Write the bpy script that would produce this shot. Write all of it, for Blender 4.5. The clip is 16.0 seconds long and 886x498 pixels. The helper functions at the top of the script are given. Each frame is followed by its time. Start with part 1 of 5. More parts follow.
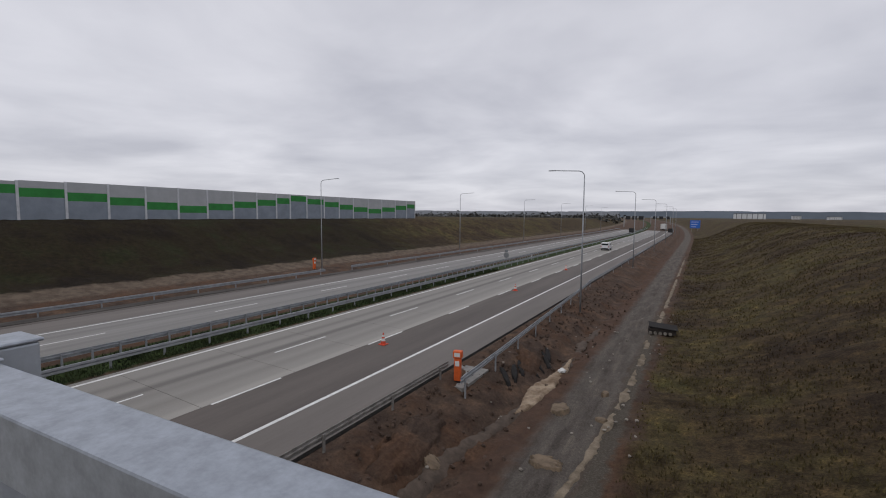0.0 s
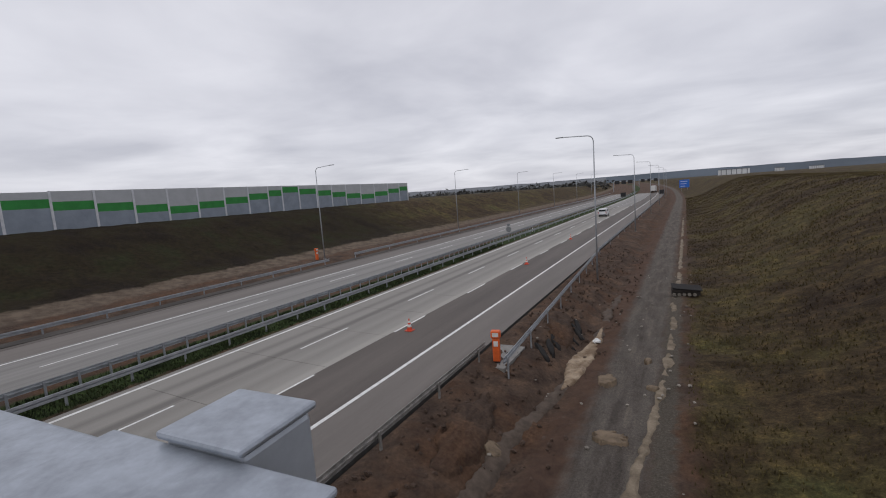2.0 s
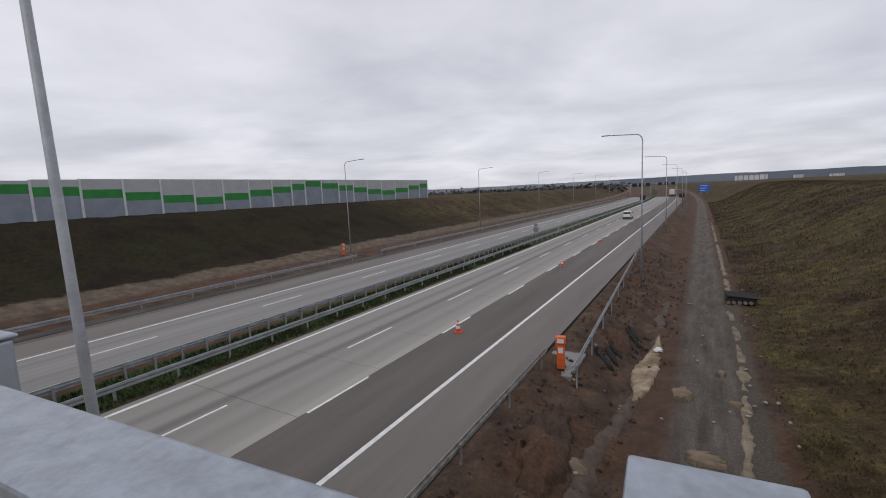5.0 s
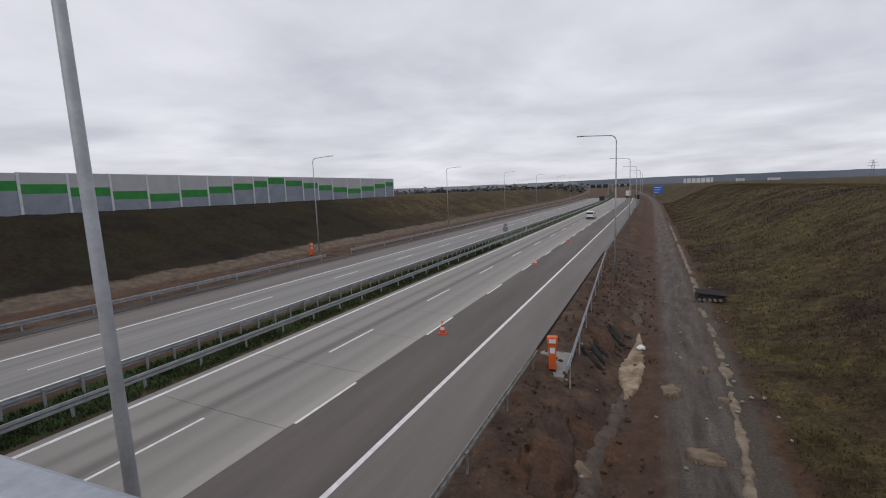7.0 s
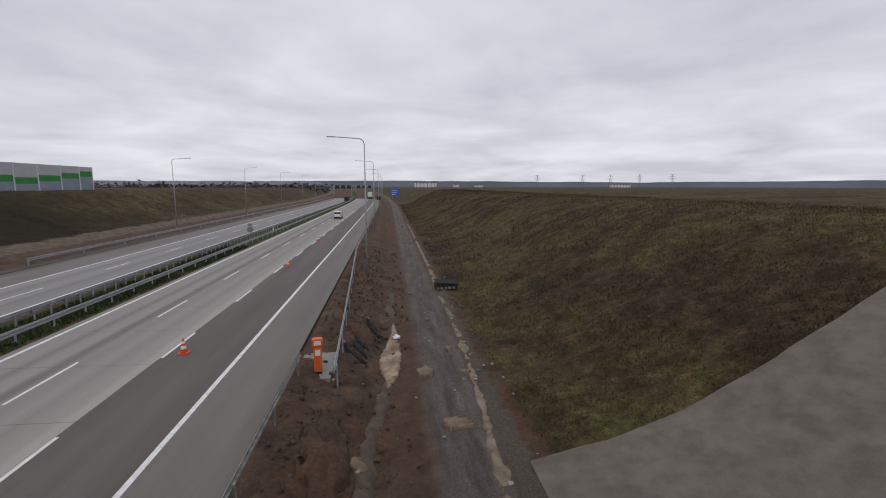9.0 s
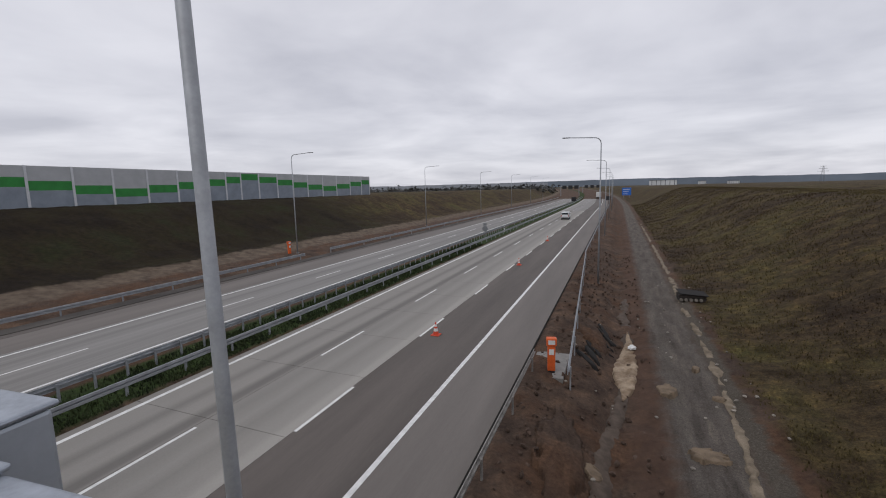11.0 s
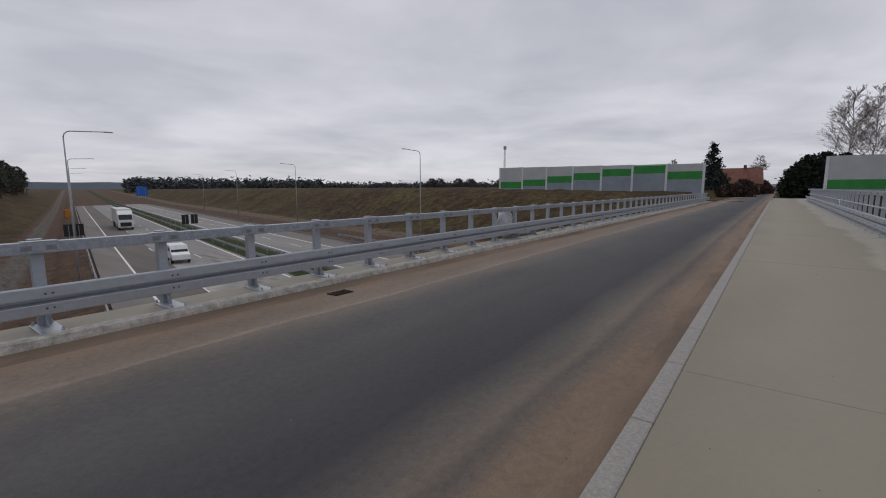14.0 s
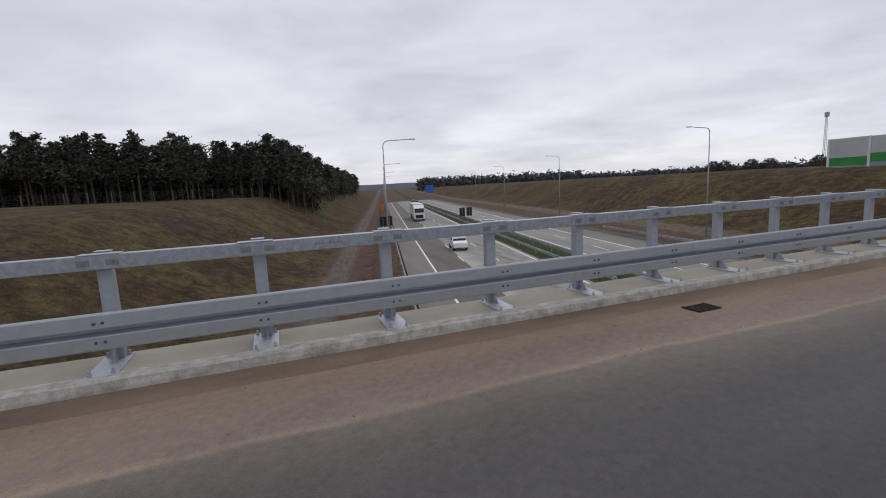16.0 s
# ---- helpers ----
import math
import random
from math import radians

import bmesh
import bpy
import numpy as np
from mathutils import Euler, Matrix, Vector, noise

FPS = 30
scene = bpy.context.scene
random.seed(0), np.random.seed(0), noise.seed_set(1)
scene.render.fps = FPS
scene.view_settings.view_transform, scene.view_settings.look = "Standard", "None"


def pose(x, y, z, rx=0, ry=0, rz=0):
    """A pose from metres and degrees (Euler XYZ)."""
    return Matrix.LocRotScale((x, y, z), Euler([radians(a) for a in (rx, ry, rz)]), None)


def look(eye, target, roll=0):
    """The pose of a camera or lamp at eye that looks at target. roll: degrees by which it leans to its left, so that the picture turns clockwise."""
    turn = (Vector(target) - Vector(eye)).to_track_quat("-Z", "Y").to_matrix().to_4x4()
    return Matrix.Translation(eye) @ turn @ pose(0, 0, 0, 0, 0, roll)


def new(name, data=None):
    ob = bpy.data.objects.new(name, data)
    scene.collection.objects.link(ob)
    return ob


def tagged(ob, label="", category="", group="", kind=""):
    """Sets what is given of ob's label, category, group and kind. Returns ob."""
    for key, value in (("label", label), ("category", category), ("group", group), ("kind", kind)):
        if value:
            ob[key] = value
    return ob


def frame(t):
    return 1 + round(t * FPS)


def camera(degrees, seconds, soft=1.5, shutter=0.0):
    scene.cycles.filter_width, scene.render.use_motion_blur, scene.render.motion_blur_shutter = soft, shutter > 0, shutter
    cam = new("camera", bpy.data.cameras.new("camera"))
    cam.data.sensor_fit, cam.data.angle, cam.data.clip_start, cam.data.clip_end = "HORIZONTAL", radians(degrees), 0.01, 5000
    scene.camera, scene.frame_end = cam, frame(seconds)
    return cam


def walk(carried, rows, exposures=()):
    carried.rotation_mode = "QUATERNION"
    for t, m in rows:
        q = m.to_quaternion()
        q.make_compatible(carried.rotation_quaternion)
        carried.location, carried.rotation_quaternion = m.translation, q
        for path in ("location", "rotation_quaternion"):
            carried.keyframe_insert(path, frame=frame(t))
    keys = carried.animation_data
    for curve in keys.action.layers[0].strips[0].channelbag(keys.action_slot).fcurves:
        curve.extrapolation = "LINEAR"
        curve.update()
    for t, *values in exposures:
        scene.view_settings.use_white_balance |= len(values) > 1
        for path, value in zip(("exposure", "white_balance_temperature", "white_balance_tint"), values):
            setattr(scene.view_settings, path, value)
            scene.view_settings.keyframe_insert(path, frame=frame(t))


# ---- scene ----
cam = camera(89.9, 16.0, 1.05)
PATH = [
    (0, (14.193, -0.546, 8.202), (13.193, 1.180, 8.049), 0.5),
    (0.5, (13.501, -0.433, 8.109), (12.619, 1.356, 7.955), -0.2),
    (1, (12.953, -0.434, 8.110), (12.082, 1.358, 7.937), -0.8),
    (1.5, (12.518, -0.472, 8.100), (11.764, 1.367, 7.878), -1.7),
    (2, (12.052, -0.535, 8.116), (11.091, 1.202, 7.872), -4.2),
    (2.5, (11.603, -0.600, 8.133), (10.632, 1.131, 7.887), -3.4),
    (3, (11.193, -0.568, 8.082), (10.293, 1.200, 7.827), 0.6),
    (3.5, (10.611, -0.619, 8.126), (9.547, 1.053, 7.860), -3.7),
    (6, (8.605, -0.749, 8.103), (7.649, 0.991, 7.864), -2.2),
    (6.5, (8.198, -0.703, 8.071), (7.252, 1.043, 7.829), -2.2),
    (7, (7.875, -0.762, 8.084), (7.029, 1.032, 7.826), -2.2),
    (7.5, (7.585, -0.710, 8.045), (6.749, 1.089, 7.787), -2.3),
    (8, (7.385, -0.630, 8.032), (6.748, 1.245, 7.751), -1.5),
    (8.2, (7.434, -0.508, 7.994), (7.090, 1.441, 7.706), -0.8),
    (10.3, (6.782, -0.736, 8.111), (6.131, 1.134, 7.830), -0.6),
    (10.5, (6.807, -0.766, 8.083), (6.145, 1.102, 7.814), -1.0),
    (11, (6.595, -0.928, 8.159), (5.866, 0.915, 7.892), -1.4),
    (11.5, (6.284, -1.058, 8.150), (5.232, 0.622, 7.888), -2.8),
    (12, (5.935, -1.232, 8.119), (4.560, 0.197, 7.854), -0.3),
    (12.5, (5.745, -1.675, 8.137), (4.019, -0.699, 7.876), -2.1),
    (13, (5.670, -2.325, 8.078), (3.735, -2.766, 7.829), -3.4),
    (13.5, (5.648, -2.850, 7.961), (4.001, -3.954, 7.703), -0.6),
    (14, (5.732, -3.200, 7.993), (4.233, -4.495, 7.722), -0.1),
    (14.5, (5.735, -3.649, 7.955), (4.531, -5.221, 7.676), -1.9),
    (15, (5.706, -3.995, 7.932), (4.630, -5.658, 7.657), -1.9),
    (15.5, (5.743, -4.531, 7.828), (4.886, -6.317, 7.555), -1.5),
    (16, (5.760, -5.000, 7.863), (5.192, -6.897, 7.584), -2.8),
]
GLANCE = [
    (8.6, (7.33, -0.55, 8.03), (7.42, 1.43, 7.75), -0.2),
    (9.2, (7.13, -0.65, 8.07), (7.38, 1.31, 7.79), 0.1),
    (9.8, (6.90, -0.72, 8.10), (6.63, 1.24, 7.82), -0.2),
]
walk(cam, [(t, look(eye, target, roll)) for t, eye, target, roll in sorted(PATH + GLANCE)],
     [(0, -0.14), (1.5, -0.08), (3.0, 0.0), (11.3, -0.04), (12.0, -0.2), (12.5, -0.4), (13.0, -0.42), (14.0, -0.26), (14.5, -0.2), (15.2, -0.03), (16.0, 0.07)])

# ---------------------------------------------------------------- light
SUN_EL, SUN_ROT = radians(52), radians(200)
world = bpy.data.worlds.new("world")
scene.world = world
world.use_nodes = True
wt = world.node_tree
wt.nodes.clear()


def wn(kind, **kw):
    n = wt.nodes.new(kind)
    for k, v in kw.items():
        n.inputs[k].default_value = v
    return n


w_out = wn("ShaderNodeOutputWorld")
w_bg = wn("ShaderNodeBackground", Strength=0.10)
w_sky = wt.nodes.new("ShaderNodeTexSky")
w_sky.sky_type = "NISHITA"
w_sky.sun_disc = False
w_sky.sun_elevation, w_sky.sun_rotation = SUN_EL, SUN_ROT
w_tc = wn("ShaderNodeTexCoord")
w_sep = wn("ShaderNodeSeparateXYZ")
wt.links.new(w_tc.outputs["Generated"], w_sep.inputs[0])


def wmath(op, a, b=None):
    n = wt.nodes.new("ShaderNodeMath")
    n.operation = op
    for i, v in enumerate((a, b)):
        if v is None:
            continue
        if isinstance(v, (int, float)):
            n.inputs[i].default_value = v
        else:
            wt.links.new(v, n.inputs[i])
    return n.outputs[0]


zz = wmath("ADD", wmath("MAXIMUM", w_sep.outputs[2], 0.0), 0.13)
w_comb = wn("ShaderNodeCombineXYZ")
wt.links.new(wmath("DIVIDE", w_sep.outputs[0], zz), w_comb.inputs[0])
wt.links.new(wmath("DIVIDE", w_sep.outputs[1], zz), w_comb.inputs[1])
w_n1 = wn("ShaderNodeTexNoise", Scale=0.7, Detail=5.0, Roughness=0.5, Distortion=0.5)
w_n2 = wn("ShaderNodeTexNoise", Scale=2.2, Detail=4.0, Roughness=0.5, Distortion=0.3)
for n in (w_n1, w_n2):
    wt.links.new(w_comb.outputs[0], n.inputs["Vector"])
cloud = wmath("ADD", wmath("MULTIPLY", w_n1.outputs[0], 0.78), wmath("MULTIPLY", w_n2.outputs[0], 0.22))
w_ramp = wt.nodes.new("ShaderNodeValToRGB")
w_ramp.color_ramp.elements[0].position, w_ramp.color_ramp.elements[0].color = 0.36, (5.75, 5.8, 6.5, 1)
w_ramp.color_ramp.elements[1].position, w_ramp.color_ramp.elements[1].color = 0.64, (8.2, 8.2, 8.85, 1)
wt.links.new(cloud, w_ramp.inputs[0])
w_mix = wt.nodes.new("ShaderNodeMix")
w_mix.data_type = "RGBA"
w_mix.inputs[0].default_value = 0.93
wt.links.new(w_sky.outputs[0], w_mix.inputs[6])
wt.links.new(w_ramp.outputs[0], w_mix.inputs[7])
wt.links.new(w_mix.outputs[2], w_bg.inputs[0])
wt.links.new(w_bg.outputs[0], w_out.inputs[0])

sun = new("sun", bpy.data.lights.new("sun", "SUN"))
sun.data.energy, sun.data.angle, sun.data.color = 0.55, radians(30), (1.0, 0.97, 0.93)
sun.matrix_world = look((0, 0, 0), (math.sin(SUN_ROT) * -math.cos(SUN_EL), math.cos(SUN_ROT) * -math.cos(SUN_EL), -math.sin(SUN_EL)))


# ---------------------------------------------------------------- materials
def material(name, base, rough=0.8, metal=0.0, vary=0.25, scale=3.0, fine=60.0, bump=0.2, second=None, spec=0.4, stretch=(1, 1, 1), dist=0.01, rnd=0.0):
    """A surface with variation at two sizes, a fine relief and, where asked, a second colour in patches."""
    m = bpy.data.materials.new(name)
    m.use_nodes = True
    nt = m.node_tree
    b = nt.nodes["Principled BSDF"]
    b.inputs["Roughness"].default_value, b.inputs["Metallic"].default_value = rough, metal
    b.inputs["Specular IOR Level"].default_value = spec
    tc = nt.nodes.new("ShaderNodeTexCoord")
    mp = nt.nodes.new("ShaderNodeMapping")
    mp.inputs["Scale"].default_value = stretch
    nt.links.new(tc.outputs["Object"], mp.inputs[0])
    big, small = nt.nodes.new("ShaderNodeTexNoise"), nt.nodes.new("ShaderNodeTexNoise")
    for n, s, d in ((big, scale, 6), (small, fine, 4)):
        n.inputs["Scale"].default_value, n.inputs["Detail"].default_value, n.inputs["Roughness"].default_value = s, d, 0.6
        nt.links.new(mp.outputs[0], n.inputs["Vector"])
    ramp = nt.nodes.new("ShaderNodeValToRGB")
    dark = tuple(c * (1 - vary) for c in base)
    lite = tuple(min(1, c * (1 + vary)) for c in base) if second is None else second
    ramp.color_ramp.elements[0].position, ramp.color_ramp.elements[0].color = 0.36, (*dark, 1)
    ramp.color_ramp.elements[1].position, ramp.color_ramp.elements[1].color = 0.64, (*lite, 1)
    nt.links.new(big.outputs[0], ramp.inputs[0])
    mul = nt.nodes.new("ShaderNodeMix")
    mul.data_type, mul.blend_type = "RGBA", "MULTIPLY"
    mul.inputs[0].default_value = 1.0
    r2 = nt.nodes.new("ShaderNodeValToRGB")
    v2 = 1 - vary * 0.9
    r2.color_ramp.elements[0].position, r2.color_ramp.elements[0].color = 0.3, (v2, v2, v2, 1)
    r2.color_ramp.elements[1].position, r2.color_ramp.elements[1].color = 0.7, (1, 1, 1, 1)
    nt.links.new(small.outputs[0], r2.inputs[0])
    nt.links.new(ramp.outputs[0], mul.inputs[6])
    nt.links.new(r2.outputs[0], mul.inputs[7])
    col = mul.outputs[2]
    if rnd:
        oi = nt.nodes.new("ShaderNodeObjectInfo")
        mr = nt.nodes.new("ShaderNodeMapRange")
        mr.inputs[3].default_value, mr.inputs[4].default_value = 1 - rnd, 1 + rnd
        nt.links.new(oi.outputs["Random"], mr.inputs[0])
        vm = nt.nodes.new("ShaderNodeVectorMath")
        vm.operation = "SCALE"
        nt.links.new(col, vm.inputs[0])
        nt.links.new(mr.outputs[0], vm.inputs["Scale"])
        col = vm.outputs[0]
    nt.links.new(col, b.inputs["Base Color"])
    if bump:
        bp = nt.nodes.new("ShaderNodeBump")
        bp.inputs["Strength"].default_value, bp.inputs["Distance"].default_value = bump, dist
        nt.links.new(small.outputs[0], bp.inputs["Height"])
        nt.links.new(bp.outputs[0], b.inputs["Normal"])
    return m


GALV = material("galvanised_steel", (0.40, 0.428, 0.468), 0.48, 0.5, 0.06, 14, 90, 0.04, spec=0.5)
GALV_RAIL = material("galvanised_rail", (0.36, 0.39, 0.435), 0.44, 0.6, 0.14, 24, 110, 0.05)
MUDDY = material("mud_splashed_zinc", (0.29, 0.275, 0.255), 0.75, 0.15, 0.25, 3, 40, 0.2)
GALV_FAR = material("weathered_zinc", (0.36, 0.375, 0.395), 0.55, 0.3, 0.15, 2, 30, 0.05)
CLIP = material("dull_zinc_plate", (0.24, 0.255, 0.275), 0.5, 0.4, 0.12, 20, 80, 0.1)
BOLT = material("dark_bolt_steel", (0.13, 0.14, 0.15), 0.5, 0.8, 0.2, 20, 80, 0.1)
PIT_SHADE = material("painted_pit_shade", (0.02, 0.02, 0.022), 0.8, 0, 0.2, 20, 80, 0.1)
CONC_ROAD = material("motorway_concrete", (0.255, 0.245, 0.232), 0.85, 0, 0.17, 0.9, 25, 0.15, stretch=(1.6, 0.015, 1), rnd=0.05)
CONC_DARK = material("new_dark_concrete", (0.127, 0.110, 0.099), 0.85, 0, 0.16, 0.4, 25, 0.15, stretch=(1.6, 0.12, 1))
CONC_SHOULDER = material("shoulder_concrete", (0.174, 0.156, 0.142), 0.85, 0, 0.12, 0.4, 25, 0.15, stretch=(1.5, 0.12, 1))
JOINT = material("dark_joint", (0.06, 0.058, 0.055), 0.9, 0, 0.2, 4, 40, 0.2)
MARGIN = material("dark_gravel_margin", (0.085, 0.076, 0.068), 0.95, 0, 0.3, 0.8, 25, 0.4, stretch=(1, 0.3, 1))
PAINT = material("road_paint", (0.74, 0.74, 0.72), 0.7, 0, 0.12, 3, 40, 0.1)


def zoned(name, zones, rough=0.8, fine=140.0, bump=0.2, wobble=0.6, wob_scale=0.7, stretch=(0.5, 1, 1), vary=0.16, axis=1):
    """A surface whose colour changes across a lane: (v, colour) stops, with uneven borders."""
    m = bpy.data.materials.new(name)
    m.use_nodes = True
    nt = m.node_tree
    b = nt.nodes["Principled BSDF"]
    b.inputs["Roughness"].default_value, b.inputs["Specular IOR Level"].default_value = rough, 0.35
    tc = nt.nodes.new("ShaderNodeTexCoord")
    mp = nt.nodes.new("ShaderNodeMapping")
    mp.inputs["Scale"].default_value = stretch
    nt.links.new(tc.outputs["Object"], mp.inputs[0])
    sep = nt.nodes.new("ShaderNodeSeparateXYZ")
    nt.links.new(tc.outputs["Object"], sep.inputs[0])

    def noi(scale, detail, vec):
        n = nt.nodes.new("ShaderNodeTexNoise")
        n.inputs["Scale"].default_value, n.inputs["Detail"].default_value, n.inputs["Roughness"].default_value = scale, detail, 0.6
        nt.links.new(vec, n.inputs["Vector"])
        return n.outputs[0]

    def calc(op, a, c):
        n = nt.nodes.new("ShaderNodeMath")
        n.operation = op
        for i, v in enumerate((a, c)):
            if isinstance(v, (int, float)):
                n.inputs[i].default_value = v
            else:
                nt.links.new(v, n.inputs[i])
        return n.outputs[0]

    v = calc("ADD", sep.outputs[axis], calc("MULTIPLY", calc("SUBTRACT", noi(wob_scale, 7, mp.outputs[0]), 0.5), wobble * 2))
    lo, hi = zones[0][0], zones[-1][0]
    r = nt.nodes.new("ShaderNodeValToRGB")
    while len(r.color_ramp.elements) < len(zones):
        r.color_ramp.elements.new(0.5)
    for e, (p, c) in zip(r.color_ramp.elements, zones):
        e.position, e.color = (p - lo) / (hi - lo), (*c, 1)
    nt.links.new(calc("DIVIDE", calc("SUBTRACT", v, lo), hi - lo), r.inputs[0])
    mul = nt.nodes.new("ShaderNodeMix")
    mul.data_type, mul.blend_type = "RGBA", "MULTIPLY"
    mul.inputs[0].default_value = 1.0
    r2 = nt.nodes.new("ShaderNodeValToRGB")
    r2.color_ramp.elements[0].position, r2.color_ramp.elements[0].color = 0.3, (1 - vary,) * 3 + (1,)
    r2.color_ramp.elements[1].position, r2.color_ramp.elements[1].color = 0.7, (1 + vary,) * 3 + (1,)
    grain = noi(fine, 4, tc.outputs["Object"])
    big = noi(1.1, 7, mp.outputs[0])
    mid = noi(17.0, 5, tc.outputs["Object"])
    nt.links.new(calc("ADD", calc("MULTIPLY", grain, 0.40), calc("ADD", calc("MULTIPLY", big, 0.32), calc("MULTIPLY", mid, 0.28))), r2.inputs[0])
    nt.links.new(r.outputs[0], mul.inputs[6])
    nt.links.new(r2.outputs[0], mul.inputs[7])
    nt.links.new(mul.outputs[2], b.inputs["Base Color"])
    bp = nt.nodes.new("ShaderNodeBump")
    bp.inputs["Strength"].default_value, bp.inputs["Distance"].default_value = bump, 0.006
    nt.links.new(grain, bp.inputs["Height"])
    nt.links.new(bp.outputs[0], b.inputs["Normal"])
    return m


# lane slabs, x from their outer edge: darker wheel tracks and clean pale strips
SLAB_A = zoned("lane_slab", [(0.0, (0.225, 0.212, 0.194)), (0.7, (0.268, 0.254, 0.232)), (1.5, (0.262, 0.248, 0.228)), (1.95, (0.195, 0.184, 0.169)), (2.4, (0.262, 0.248, 0.228)), (2.95, (0.275, 0.260, 0.238)), (3.35, (0.160, 0.150, 0.138)), (3.62, (0.168, 0.158, 0.145)), (3.8, (0.25, 0.237, 0.217))], 0.85, 60, 0.15, 0.12, 0.5, (1, 0.12, 1), 0.15, 0)
SLAB_B = zoned("lane_slab_inner", [(0.0, (0.25, 0.237, 0.217)), (0.5, (0.235, 0.223, 0.205)), (1.2, (0.272, 0.258, 0.236)), (1.75, (0.232, 0.220, 0.202)), (2.3, (0.272, 0.258, 0.236)), (2.85, (0.285, 0.270, 0.247)), (3.15, (0.335, 0.318, 0.290)), (3.49, (0.345, 0.328, 0.300))], 0.85, 60, 0.15, 0.12, 0.5, (1, 0.12, 1), 0.15, 0)
WALK = zoned("sidewalk_coating", [(-4.1, (0.232, 0.205, 0.155)), (-3.4, (0.263, 0.235, 0.178)), (-2.12, (0.238, 0.211, 0.158)), (-1.92, (0.318, 0.294, 0.246)), (-0.9, (0.348, 0.325, 0.278))], 0.7, 120, 0.12, 0.75, 0.55, (0.55, 1, 1), 0.09)
ASPHALT = zoned("bridge_asphalt", [(-9.5, (0.135, 0.092, 0.066)), (-9.22, (0.175, 0.120, 0.083)), (-8.95, (0.215, 0.155, 0.110)), (-8.5, (0.185, 0.142, 0.110)), (-8.14, (0.195, 0.152, 0.118)), (-8.07, (0.245, 0.195, 0.152)), (-8.01, (0.150, 0.124, 0.104)), (-7.7, (0.112, 0.099, 0.089)), (-7.3, (0.078, 0.073, 0.071)), (-6.7, (0.068, 0.064, 0.064)), (-6.1, (0.052, 0.049, 0.051)), (-5.5, (0.042, 0.040, 0.043)), (-5.15, (0.098, 0.086, 0.076)), (-4.98, (0.14, 0.112, 0.088)), (-4.86, (0.095, 0.08, 0.07)), (-4.62, (0.18, 0.130, 0.092)), (-4.16, (0.205, 0.148, 0.102))], 0.8, 115, 0.5, 0.17, 1.3, (0.3, 1, 1), 0.5)
JOINT_B = material("beige_joint_filler", (0.222, 0.203, 0.164), 0.9, 0, 0.2, 8, 60, 0.2)
COATING = material("parapet_coating", (0.30, 0.28, 0.232), 0.8, 0, 0.10, 1.5, 70, 0.15)
SAND = material("road_sand", (0.20, 0.145, 0.104), 0.95, 0, 0.25, 1.2, 70, 0.4, stretch=(0.4, 1, 1))
DECK_CONC = material("deck_concrete", (0.30, 0.295, 0.28), 0.85, 0, 0.15, 1.2, 40, 0.2)
YELLOW = material("yellow_edge_strip", (0.80, 0.55, 0.05), 0.6, 0, 0.1, 6, 40, 0.05)
WALL_GREY = material("noise_panel_blue_grey", (0.255, 0.29, 0.335), 0.8, 0, 0.10, 0.6, 14, 0.3)
WALL_GREEN = material("noise_panel_green", (0.035, 0.24, 0.05), 0.7, 0, 0.12, 0.8, 14, 0.3)
WALL_LIGHT = material("noise_panel_pale_grey", (0.44, 0.45, 0.46), 0.8, 0, 0.06, 0.6, 14, 0.3)
WALL_POST = material("noise_wall_post", (0.62, 0.63, 0.65), 0.7, 0.1, 0.08, 2, 30, 0.1)
BARK = material("dark_bark", (0.07, 0.05, 0.04), 0.95, 0, 0.3, 4, 40, 0.5)


# ---------------------------------------------------------------- mesh helpers
def box(bm, x0, x1, y0, y1, z0, z1, bevel=0.0):
    g = bmesh.ops.create_cube(bm, size=1.0)
    for v in g["verts"]:
        v.co = Vector((x0 + (v.co.x + 0.5) * (x1 - x0), y0 + (v.co.y + 0.5) * (y1 - y0), z0 + (v.co.z + 0.5) * (z1 - z0)))
    if bevel:
        edges = {e for v in g["verts"] for e in v.link_edges}
        bmesh.ops.bevel(bm, geom=list(edges), offset=bevel, segments=2, affect="EDGES", profile=0.5)
    return g["verts"]


def tube(bm, pts, radii, seg=10, caps=True):
    rings = []
    for i, p in enumerate(pts):
        p = Vector(p)
        d = (Vector(pts[min(i + 1, len(pts) - 1)]) - Vector(pts[max(i - 1, 0)])).normalized()
        a = d.orthogonal().normalized() if abs(d.z) > 0.9 else d.cross(Vector((0, 0, 1))).normalized()
        if abs(d.z) > 0.9:
            a = Vector((0, 1, 0)).cross(d).normalized()
        b = d.cross(a)
        rings.append([bm.verts.new(p + (a * math.cos(2 * math.pi * k / seg) + b * math.sin(2 * math.pi * k / seg)) * radii[i]) for k in range(seg)])
    for r0, r1 in zip(rings, rings[1:]):
        for k in range(seg):
            bm.faces.new((r0[k], r0[(k + 1) % seg], r1[(k + 1) % seg], r1[k]))
    if caps:
        bm.faces.new(rings[0][::-1])
        bm.faces.new(rings[-1])


def sweep(bm, profile, stations, closed=True):
    """A profile of (across, up) carried along stations of (origin, across direction)."""
    rings = [[bm.verts.new(Vector(o) + Vector(a) * p[0] + Vector((0, 0, p[1]))) for p in profile] for o, a in stations]
    n = len(profile)
    for r0, r1 in zip(rings, rings[1:]):
        for k in range(n if closed else n - 1):
            bm.faces.new((r0[k], r0[(k + 1) % n], r1[(k + 1) % n], r1[k]))
    if closed:
        bm.faces.new(rings[0])
        bm.faces.new(rings[-1][::-1])


